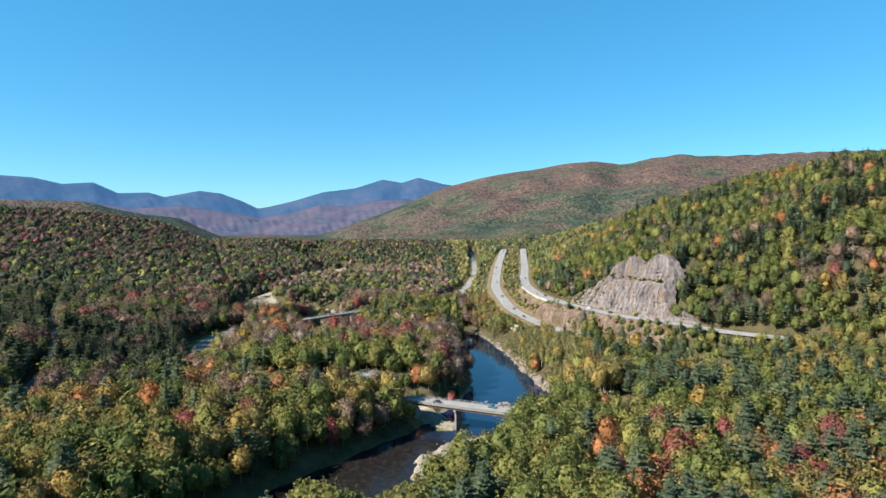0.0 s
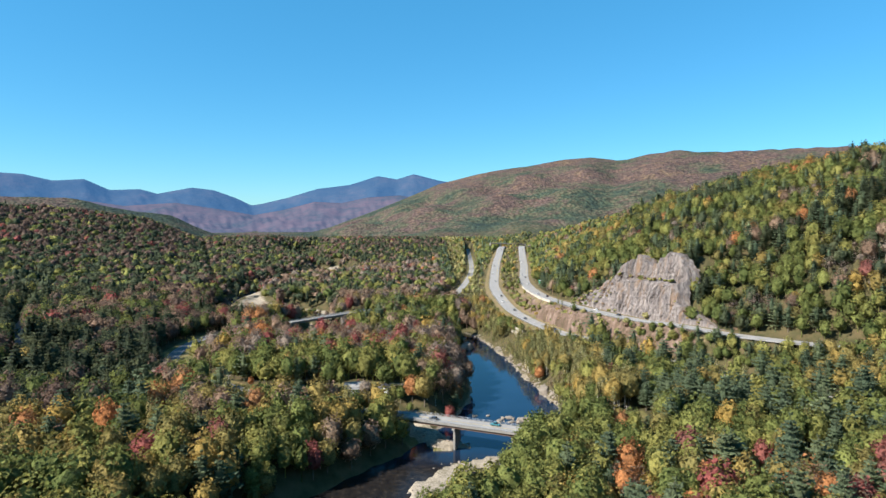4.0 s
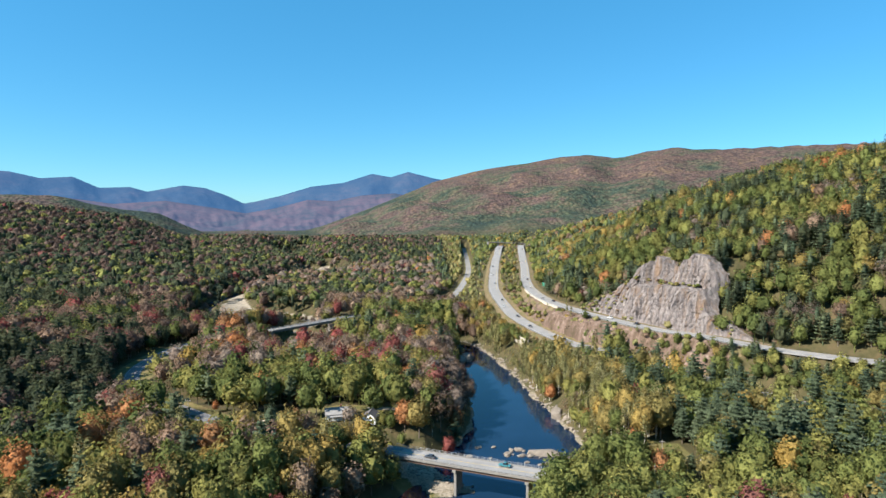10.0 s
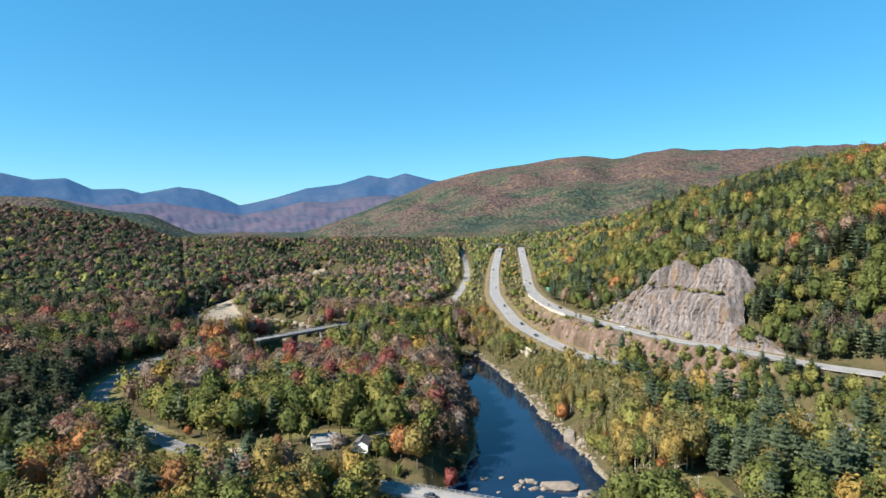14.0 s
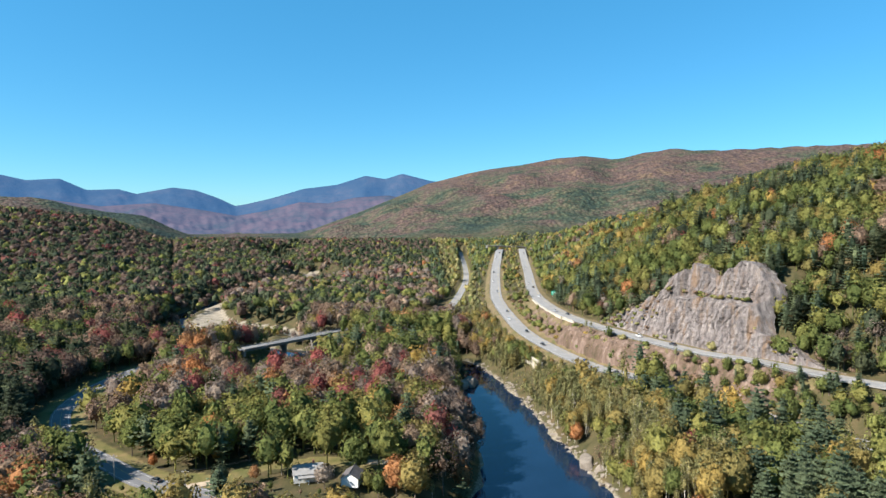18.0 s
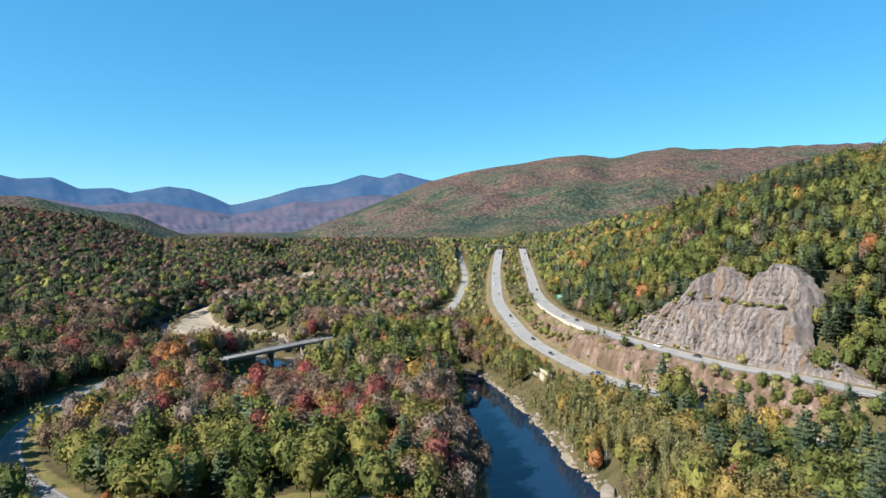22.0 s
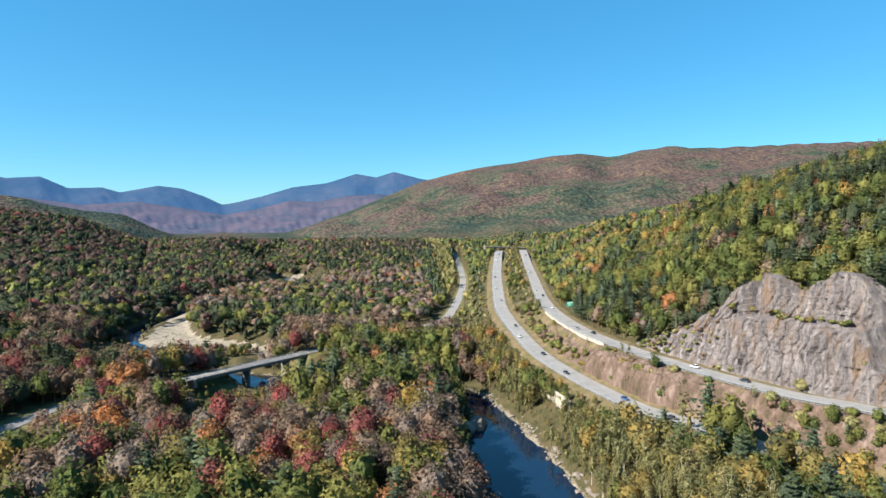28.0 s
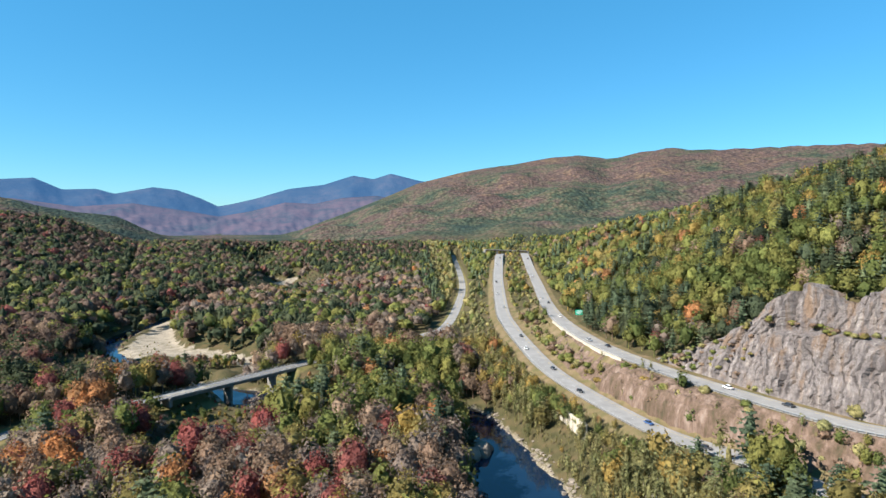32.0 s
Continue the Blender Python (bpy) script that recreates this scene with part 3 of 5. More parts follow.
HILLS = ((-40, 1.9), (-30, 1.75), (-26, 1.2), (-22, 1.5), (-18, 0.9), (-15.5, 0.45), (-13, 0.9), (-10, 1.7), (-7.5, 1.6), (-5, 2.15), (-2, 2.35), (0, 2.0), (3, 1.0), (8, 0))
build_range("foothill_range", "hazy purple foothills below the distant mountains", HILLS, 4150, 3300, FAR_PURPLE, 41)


# ---- trees ----
def unit_ball(sub=1):
    bm = bmesh.new()
    bmesh.ops.create_icosphere(bm, subdivisions=sub, radius=1)
    v = np.array([q.co for q in bm.verts])
    f = np.array([[q.index for q in p.verts] for p in bm.faces])
    bm.free()
    return v, f


ICO_V, ICO_F = unit_ball()
BALLS = {k: unit_ball(k) for k in (1, 2, 3)}


def rand_dirs(r, n, low=-0.35):
    """Even directions, none steeper down than low."""
    z = r.uniform(low, 1, n)
    a = r.uniform(0, 2 * math.pi, n)
    s = np.sqrt(1 - z * z)
    return np.c_[s * np.cos(a), s * np.sin(a), z]


def unit(v):
    return v / np.maximum(np.linalg.norm(v, axis=-1, keepdims=True), 1e-6)


def sprays(r, at, normal, size):
    """Leaf sprays: bent four-sided blades of two triangles, each near its own normal."""
    n = len(at)
    nn = unit(normal + r.normal(0, 0.5, (n, 3)))
    u = unit(np.cross(nn, r.normal(0, 1, (n, 3))))
    w = np.cross(nn, u)
    s = (size * r.uniform(0.55, 1.35, n))[:, None]
    p0 = at - u * s * 0.62
    p1 = at + w * s * 0.45 + nn * s * 0.1
    p2 = at + u * s * 0.62 - nn * s * 0.18
    p3 = at - w * s * 0.45 + nn * s * 0.1
    v = np.stack([p0, p1, p2, p3], 1).reshape(-1, 3)
    k = np.arange(n) * 4
    return v, np.vstack([np.c_[k, k + 1, k + 2], np.c_[k, k + 2, k + 3]])


def joined(pieces):
    """Several pieces of corners, triangles and facings as one."""
    v, f, m, base = [], [], [], 0
    for a, b, c in pieces:
        v.append(a)
        f.append(b + base)
        m.append(c)
        base += len(a)
    return np.vstack(v), np.vstack(f), np.vstack(m)


def limb(a, b, r0, r1, n=5):
    a, b = np.array(a, float), np.array(b, float)
    d = (b - a) / np.linalg.norm(b - a)
    u = np.cross(d, (0.3, 0.9, 0.2))
    u /= np.linalg.norm(u)
    w = np.cross(d, u)
    t = np.arange(n) * 2 * math.pi / n
    ring = np.cos(t)[:, None] * u + np.sin(t)[:, None] * w
    v = np.vstack([a + ring * r0, b + ring * r1])
    i = np.arange(n)
    j = (i + 1) % n
    return v, np.vstack([np.c_[i, j, j + n], np.c_[i, j + n, i + n]]), np.vstack([ring, ring])


def broadleaf(seed, height, radius, sub, n, size, low=0.3, heart=0.95, lobes=11, limbs=True):
    """Crown and trunk of a broad-leaved tree: a crumpled mass of lobes, clothed in leaf sprays, on forking limbs."""
    r = np.random.RandomState(seed)
    h0 = height * low
    mid, half = np.array((0, 0, (h0 + height) / 2)), np.array((radius, radius, (height - h0) / 2))
    k = np.arange(lobes) + 0.5
    knob = np.stack([np.sqrt(1 - (1 - 2 * k / lobes) ** 2) * np.cos(k * 2.4), np.sqrt(1 - (1 - 2 * k / lobes) ** 2) * np.sin(k * 2.4), 1 - 2 * k / lobes], 1)
    knob = unit(knob + r.normal(0, 0.18, knob.shape))
    big = r.uniform(0.7, 1.2, lobes)

    def reach(d):
        near = np.clip((d @ knob.T - 0.55) / 0.45, 0, 1) ** 0.6 * big
        return (0.60 + 0.44 * near.max(1)) * (1 - 0.18 * np.clip(-d[:, 2], 0, 1))

    def facing(d, at, loose):
        own = knob[(d @ knob.T).argmax(1)]
        return unit(0.75 * unit((at - mid) / half - own * 0.5) + 0.2 * d + np.array((0, 0, 0.25)) + r.normal(0, loose, d.shape))

    crown, wood = [], [limb((0, 0, -0.6), (0, 0, height * 0.62), radius * 0.05 + 0.07, 0.09)]
    if heart:
        v, f = BALLS[sub]
        dent = np.where(r.uniform(0, 1, len(v)) < 0.2, r.uniform(0.74, 0.88, len(v)), r.uniform(0.9, 1.1, len(v)))
        w = v + r.normal(0, 0.2 / 2 ** sub, v.shape)
        at = mid + w * half * (reach(v) * dent * heart)[:, None]
        crown.append((at, f, facing(unit(v), at, 0.3)))
    d = rand_dirs(r, n, -0.6)
    deep = r.uniform(0.84, 1.14, n) if heart else r.uniform(0.45, 1.12, n)
    at = mid + d * half * (reach(d) * deep)[:, None]
    v, f = sprays(r, at, d, size)
    crown.append((v, f, np.repeat(facing(d, at, 0.5), 4, 0)))
    if limbs:
        for c in knob[: max(4, lobes // 2)]:
            wood.append(limb((0, 0, height * 0.62 * r.uniform(0.45, 0.9)), mid + c * half * 0.7, 0.11, 0.03, 3))
    return joined(crown), joined(wood)


def conifer(seed, height, radius, tiers, per_tier, fine=3):
    """A white pine: open, flat tiers of uneven, upswept boughs round a straight trunk."""
    r = np.random.RandomState(seed)
    v, f, m, n = [], [], [], 0
    lean = r.uniform(0, 6.28)
    for k in range(tiers):
        t = k / (tiers - 1)
        z = height * (0.2 + 0.78 * t) + r.uniform(-0.4, 0.4)
        reach = radius * (1 - t ** 2.0) ** 0.8 * (0.75 + 0.25 * min(1, t * 4)) * r.uniform(0.7, 1.2) + 0.6
        for j in range(per_tier):
            a = j * 2 * math.pi / per_tier + k * 1.1 + r.uniform(-0.35, 0.35)
            le = reach * r.uniform(0.55, 1.2) * (1 + 0.22 * math.cos(a - lean))
            d, s = np.array((math.cos(a), math.sin(a), 0)), np.array((-math.sin(a), math.cos(a), 0))
            lift = r.uniform(-0.05, 0.3)
            for q in range(fine):
                q0 = le * (0.12 + 0.8 * q / fine)
                q1 = min(le, q0 + le * 0.62 / fine + 0.55)
                wd = (0.34 * le * (1 - 0.45 * q / fine) + 0.2) * r.uniform(0.7, 1.2)
                zz = z + lift * q0 + r.uniform(-0.25, 0.25)
                p = [d * q0, d * (q0 + q1) / 2 + s * wd, d * q1, d * (q0 + q1) / 2 - s * wd]
                h = (0.1, -0.3 + r.uniform(-0.2, 0.15), 0.2, -0.3 + r.uniform(-0.2, 0.15))
                v += [e + np.array((0, 0, zz + g)) for e, g in zip(p, h)]
                face = unit(d * 0.62 + np.array((0, 0, 0.5)) + r.normal(0, 0.22, 3))
                m += [face - d * 0.3, face + s * 0.25, face + d * 0.2, face - s * 0.25]
                f += [(n, n + 1, n + 2), (n, n + 2, n + 3)]
                n += 4
    heart = (ICO_V * np.array((radius * 0.3, radius * 0.3, height * 0.38)) + np.array((0, 0, height * 0.55)), ICO_F, ICO_V)
    crown = joined([(np.array(v), np.array(f), unit(np.array(m))), heart])
    return crown, limb((0, 0, -0.6), (0, 0, height * 0.97), 0.32, 0.04, 6)


KINDS = {
    # kind: builder of the near tree, builder of the tree in a stand, builder of the far tree
    "maple": (lambda s: broadleaf(s, 16, 4.9, 2, 320, 0.95, 0.12, 0.84, 15), lambda s: broadleaf(s, 16, 4.9, 1, 120, 1.3, 0.14, 0.84, 15, limbs=False), lambda s: broadleaf(s, 13, 5.6, 1, 18, 2.2, 0.15, heart=0.92, lobes=9, limbs=False)),
    "birch": (lambda s: broadleaf(s, 15, 1.9, 2, 260, 0.5, 0.26, 0.5, 16), lambda s: broadleaf(s, 15, 2.0, 1, 84, 0.75, 0.24, 0.55, 16, False), lambda s: broadleaf(s, 14, 3.8, 1, 12, 2.0, heart=0.85, limbs=False)),
    "bare": (lambda s: broadleaf(s, 14, 4.4, 1, 420, 0.5, 0.22, 0.4, 15), lambda s: broadleaf(s, 14, 4.4, 1, 130, 0.7, 0.15, 0.6, 13, False), lambda s: broadleaf(s, 12, 5.0, 1, 16, 1.8, heart=0.85, limbs=False)),
    "pine": (lambda s: conifer(s, 20, 5.4, 11, 8), lambda s: conifer(s, 19, 5.4, 9, 6, 2), lambda s: conifer(s, 16, 5.4, 4, 5, 1)),
}


def pick_place(n_seed, cell, x0, x1, y0, y1):
    r = np.random.RandomState(n_seed)
    gx, gy = np.meshgrid(np.arange(x0, x1, cell), np.arange(y0, y1, cell))
    x = gx.ravel() + r.uniform(-0.42, 0.42, gx.size) * cell
    y = gy.ravel() + r.uniform(-0.42, 0.42, gy.size) * cell
    return x, y, r


def in_view(x, y):
    """Whether a place lies in the fan that the flight looks over."""
    return (x < 18 + 0.785 * y) & (x > -18 - 0.69 * y) & (y > 150) & (x < np.interp(y, Y_UP, X_UP) + 300)


def free_for_trees(x, y, big):
    ok = np.ones(x.shape, bool)
    for line, w in ((LOW, np.where(y < 468, 7, np.where(x > np.interp(y, Y_LOW, X_LOW), 9, 11))), (UP, np.where(y < 440, 8, np.where(x < np.interp(y, Y_UP, X_UP), 8, 10))), (TOWN_ROAD, np.where((y > 385) & (x < -100), 11.5, 7.5)), (SIDE_ROAD, 12), (DRIVE, 4.5), (WEST_ROAD, 6.5), (TRACK, 3.5)):
        d, _ = dist_to_line(x, y, line)
        ok &= d > w
    d, at = dist_to_line(x, y, RIVER)
    d = d - np.interp(at, np.arange(len(RIVER)), RIVER[:, 2])
    ok &= d > np.where(x > 40, 2.5, np.where((x < -215) & (y > 650), 0.0, 3.0))
    for bar, _ in BARS:
        e, at = dist_to_line(x, y, bar)
        ok &= e - np.interp(at, np.arange(len(bar)), bar[:, 2]) > (6 if bar is BAR_GRAVEL else 2)
    ok &= np.hypot(x - POND[0], y - POND[1]) > 14
    ok &= lawn(x, y) < 0.5
    for poly in CLEARINGS:
        ok &= ~inside(x, y, poly)
    foot = np.interp(y, Y_UP, X_UP) + 14
    top = np.interp(y, (408, 425, 438, 444, 450, 455, 480, 497, 510, 522, 537, 556), (-6, -4, -2, 4, 18, 26, 29, 29, 22, 14, 6, -6))
    ok &= ~((y > 408) & (y < 556) & (x > foot - 9) & (x < foot + top))
    for hx, hy, w in HOUSES:
        ok &= np.hypot(x - hx, y - hy) > w
    for tx, ty, *rest in MARK_TREES:
        ok &= np.hypot(x - tx, y - ty) > 4.5
    # the corridor of the power line
    ok &= ~((np.abs(x - (-416 - (y - 1243) * 0.375)) < 5) & (y > 900))
    return ok


MARK_TREES = (
    (-5, 462, "maple", "orange", 0.95, 0.95, "bright orange autumn maple among brown trees"), (2, 460, "maple", "orange", 0.75, 1.1, "bright orange autumn maple among brown trees"),
    (-43.5, 441, "maple", "red", 1.0, 1.15, "crimson autumn maple among green trees"), (-36, 444, "maple", "orange", 1.0, 1.1, "russet orange autumn maple"),
    (-78, 270, "maple", "red", 0.85, 1.2, "bright red maple standing among yellow-green trees"), (-42, 270, "maple", "red", 0.8, 1.2, "red maple with a pale forked trunk"),
    (121, 312, "maple", "yellow", 0.9, 1.3, "tall bright yellow autumn tree"), (139, 346, "birch", "yellow", 1.1, 1.1, "narrow golden yellow tree beside pines"),
    (105, 367, "maple", "red", 0.6, 1.6, "narrow pinkish red maple"), (114, 312, "maple", "yellow", 1.0, 0.7, "low spreading yellow tree by a clearing"),
    (117, 299, "maple", "orange", 0.6, 0.7, "small orange tree by a clearing"), (-95, 375.5, "maple", "orange", 0.38, 0.9, "small orange tree on the lawn"),
    (-73, 379, "maple", "yellow", 0.38, 0.9, "small yellow tree on the lawn"), (-18, 390, "maple", "yellow", 0.6, 1.1, "yellow tree at the edge of the lawn"),
    (-29, 354, "maple", "grey", 0.7, 0.75, "brown leafless spreading tree in front of the house"), (2, 350, "maple", "yellow", 1.2, 0.95, "golden brown tree on the river bank"),
    (12, 362, "bare", "brown", 1.3, 1.0, "grey-brown leafless tree on the river bank"), (15, 346, "maple", "red", 0.6, 1.0, "red tree on the river bank"),
    (19, 358, "pine", "pine", 0.7, 0.9, "dark pine on the river bank"), (20, 369, "maple", "orange", 0.7, 1.1, "orange tree on the river bank"), (8, 376, "maple", "yellow", 1.0, 1.0, "golden brown tree on the river bank"),
    (-108, 388, "maple", "green", 1.0, 0.9, "dense green tree beside the lawn"), (-92, 393, "maple", "green", 1.0, 0.95, "dense green tree beside the lawn"), (-78, 393, "maple", "green", 1.05, 0.95, "dense green tree beside the lawn"),
    (-62, 393, "maple", "green", 1.0, 1.05, "dense green tree beside the lawn"), (-48, 392, "maple", "green", 1.05, 1.0, "dense green tree beside the lawn"), (-34, 392, "maple", "green", 1.0, 1.1, "dense green tree beside the lawn"),
    (-107, 404, "bare", "brown", 0.7, 1.3, "pale leafless tree with a white trunk"), (162, 280, "birch", "yellow", 1.2, 1.0, "golden yellow slender tree"), (33, 528, "pine", "pine", 0.8, 0.85, "pine on the rock outcrop"), (24, 530, "pine", "pine", 0.9, 0.9, "pine on the rock outcrop"),
    (101, 297, "pine", "pine", 0.6, 0.8, "small dark pine by a clearing"), (-64, 354, "maple", "spruce", 0.62, 1.0, "dark green tree in front of the house"), (-62, 347, "pine", "pine", 0.7, 0.8, "dark pine beside the road"))
# open ground without trees: the sand bars' flats, the wetland below the bridge, the far bend of the river
CLEARINGS = (((-215, 735), (-190, 735), (-160, 730), (-130, 717), (-108, 698), (-98, 680), (-96, 650), (-100, 632), (-122, 632), (-150, 655), (-180, 690)),
             ((-116, 560), (-100, 540), (-94, 512), (-66, 512), (-64, 545), (-60, 585), (-56, 630), (-75, 648), (-100, 622), (-118, 590)),
             ((62, 328), (66, 350), (84, 348), (92, 334), (84, 320)), ((70, 392), (68, 412), (80, 416), (86, 396)),
             ((-196, 1080), (-150, 1080), (-150, 1180), (-172, 1262), (-166, 1330), (-216, 1330), (-222, 1240), (-190, 1170)))
# open ground with low growth: middle, half widths
LOW_GROWTH = ((-18, 212, 20, 34), (36, 287, 12, 12), (68, 516, 9, 18), (82, 322, 14, 24), (-40, 346, 38, 17), (-84, 596, 30, 42), (-88, 562, 26, 26), (-55, 338, 38, 17), (8, 248, 24, 24), (-96, 352, 24, 14), (8, 344, 14, 12), (236, 318, 26, 26), (-150, 692, 50, 26), (-160, 470, 18, 55), (-100, 690, 40, 20), (-190, 700, 30, 30), (26, 730, 36, 34), (-165, 1170, 60, 130), (-84, 522, 24, 34), (-62, 614, 26, 28), (20, 262, 20, 18), (-140, 665, 50, 36), (-230, 775, 30, 40), (-165, 640, 40, 40), (-195, 680, 30, 40))


def growth(x, y):
    """How tall the trees grow, against their full height."""
    out = np.ones(np.shape(x))
    for cx, cy, a, b in LOW_GROWTH:
        out = np.minimum(out, 0.22 + 0.78 * step(0.75, 1.15, np.hypot((x - cx) / a, (y - cy) / b)))
    xb = np.interp(y, Y_BANK, X_BANK)
    near_water = (x > xb) & (x < xb + 20) & (y > 330)
    out = np.where(near_water, np.minimum(out, 0.62 + 0.02 * (x - xb)), out)
    out = np.where(x > np.interp(y, Y_UP, X_UP), out * 0.86, out)
    # the trees on the bank below the highway do not reach over it
    xl, zl = np.interp(y, Y_LOW, X_LOW), np.interp(y, Y_LOW, Z_LOW)
    bank = (x < xl) & (x > np.maximum(xl - 45, xb)) & (y > 470) & (y < 1100)
    out = np.where(bank, np.clip((zl + 1.5 - ground(x, y)) / 17.5, 0.25, out), out)
    between = (x > np.interp(y, Y_LOW, X_LOW)) & (x < np.interp(y, Y_UP, X_UP))
    out = np.where(x < -215 - 0.12 * (y - 300), out * 1.2, out)
    out = np.where(between & (y <= 448), np.interp(y, (330, 400, 420), (0.75, 0.55, 0.4)), out)
    return np.where(between & (y > 448), np.where((y > 545) & (y < 690), 0.3, 0.5), out)


HOUSES = ((33, 516, 9), (40, 527, 6), (127, 676, 9), (128, 694, 7), (-35, 363, 8), (-20, 359, 6), (-190, 392, 9), (-222, 470, 8))


def species(x, y, r):
    """Kind and hue of the tree that grows at each place."""
    n = len(x)
    # like stands by like: the lot that each tree draws drifts over the ground
    lot = wavy(x, y, 62, 21) + r.normal(0, 0.62, n)
    u = np.argsort(np.argsort(lot)) / n
    xl, xu, xb = np.interp(y, Y_LOW, X_LOW), np.interp(y, Y_UP, X_UP), np.interp(y, Y_BANK, X_BANK)
    kind = np.full(n, "maple", dtype=object)
    hue = np.full(n, "green", dtype=object)

    def draw(where, table):
        c = np.cumsum([t[0] for t in table])
        k = np.searchsorted(c / c[-1], u, side="right").clip(0, len(table) - 1)
        for i, (_, kd, hu) in enumerate(table):
            pick = where & (k == i)
            kind[pick], hue[pick] = kd, hu

    east = x > xb
    west_near = ~east & (y < 345)
    draw(west_near, [(40, "maple", "green"), (6, "pine", "pine"), (10, "birch", "birch"), (22, "maple", "yellow"), (4, "maple", "orange"), (1.4, "maple", "red"), (8, "maple", "brown"), (8, "bare", "brown")])
    draw(west_near & (y < 262), [(66, "maple", "green"), (24, "maple", "yellow"), (6, "pine", "pine"), (1, "maple", "orange"), (0.5, "maple", "red"), (3, "bare", "brown")])
    mid = ~east & (y >= 345) & (y < 700)
    valley = [(4, "maple", "orange"), (22, "maple", "brown"), (4, "maple", "red"), (16, "maple", "grey"), (22, "bare", "grey"), (5, "birch", "birch"), (12, "maple", "yellow"), (11, "maple", "green"), (4, "pine", "pine")]
    draw(mid, valley)
    draw(mid & (y < 416) & (x > -125) & (x < 0), [(66, "maple", "green"), (5, "maple", "orange"), (10, "bare", "brown"), (12, "pine", "pine"), (7, "maple", "yellow")])
    draw(mid & (y > 520) & (y < 650) & (x > -62) & (x < 36), [(62, "maple", "green"), (7, "maple", "brown"), (18, "pine", "pine"), (4, "maple", "orange"), (9, "bare", "grey")])
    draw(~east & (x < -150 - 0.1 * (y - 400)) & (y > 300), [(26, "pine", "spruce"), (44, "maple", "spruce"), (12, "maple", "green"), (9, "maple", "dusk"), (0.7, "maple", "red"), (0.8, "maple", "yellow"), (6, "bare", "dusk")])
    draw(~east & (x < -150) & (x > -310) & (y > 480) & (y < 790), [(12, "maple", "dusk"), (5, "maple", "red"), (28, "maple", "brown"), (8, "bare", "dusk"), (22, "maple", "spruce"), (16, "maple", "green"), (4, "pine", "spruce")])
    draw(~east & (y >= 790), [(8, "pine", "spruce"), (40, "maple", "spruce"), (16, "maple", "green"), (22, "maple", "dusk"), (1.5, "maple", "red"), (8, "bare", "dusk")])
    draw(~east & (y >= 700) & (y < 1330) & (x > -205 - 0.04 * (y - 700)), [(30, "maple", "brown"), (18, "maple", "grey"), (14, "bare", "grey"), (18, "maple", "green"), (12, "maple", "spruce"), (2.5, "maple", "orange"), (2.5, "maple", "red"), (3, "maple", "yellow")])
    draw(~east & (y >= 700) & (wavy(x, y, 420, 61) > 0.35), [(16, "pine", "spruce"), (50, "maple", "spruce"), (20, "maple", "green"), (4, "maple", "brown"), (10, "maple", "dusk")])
    draw(~east & (y >= 700) & (x > 35), [(45, "pine", "pine"), (22, "maple", "green"), (24, "maple", "spruce"), (3, "maple", "yellow"), (6, "maple", "dusk")])
    slope = ~east & (ground(x, y) > 34)
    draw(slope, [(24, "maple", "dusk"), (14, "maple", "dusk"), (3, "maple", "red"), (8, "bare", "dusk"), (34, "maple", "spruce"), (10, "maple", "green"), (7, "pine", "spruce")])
    draw(east & (x < xl), [(44, "pine", "pine"), (32, "maple", "green"), (14, "birch", "birch"), (7, "maple", "yellow"), (0.7, "maple", "orange"), (0.6, "maple", "red")])
    draw(east & (x < xl) & (y < 300), [(84, "maple", "green"), (5, "maple", "yellow"), (0.6, "maple", "orange"), (10, "pine", "pine")])
    draw(east & (x < xl) & (y < 250) & (x > 62), [(34, "maple", "green"), (16, "maple", "yellow"), (10, "maple", "orange"), (7, "maple", "red"), (24, "pine", "pine"), (9, "bare", "brown")])
    draw(east & (x < xl) & ((x < xb + 34) & (y > 330)), [(74, "birch", "birch"), (10, "maple", "yellow"), (9, "maple", "green"), (5, "bare", "brown"), (2, "maple", "orange")])
    draw((x > xl) & (x < xu) & (y <= 448), [(60, "maple", "green"), (24, "pine", "pine"), (16, "maple", "yellow")])
    draw((x > xl) & (x < xu) & (y > 448), [(58, "birch", "birch"), (20, "maple", "green"), (12, "maple", "yellow"), (10, "bare", "grey")])
    draw(x > xu, [(56, "maple", "green"), (7, "maple", "yellow"), (14, "pine", "pine"), (12, "maple", "spruce"), (1.6, "maple", "orange"), (0.4, "maple", "red"), (4, "maple", "brown"), (5, "bare", "grey")])
    draw((x > xu) & (wavy(x, y, 150, 83) > 0.8), [(36, "maple", "yellow"), (40, "maple", "green"), (12, "maple", "orange"), (4, "maple", "brown"), (8, "bare", "grey")])
    draw((x > xu) & (wavy(x, y, 130, 71) > 0.45), [(26, "maple", "green"), (5, "maple", "yellow"), (40, "pine", "pine"), (26, "pine", "spruce"), (2, "maple", "orange"), (2, "bare", "brown")])
    return kind, hue


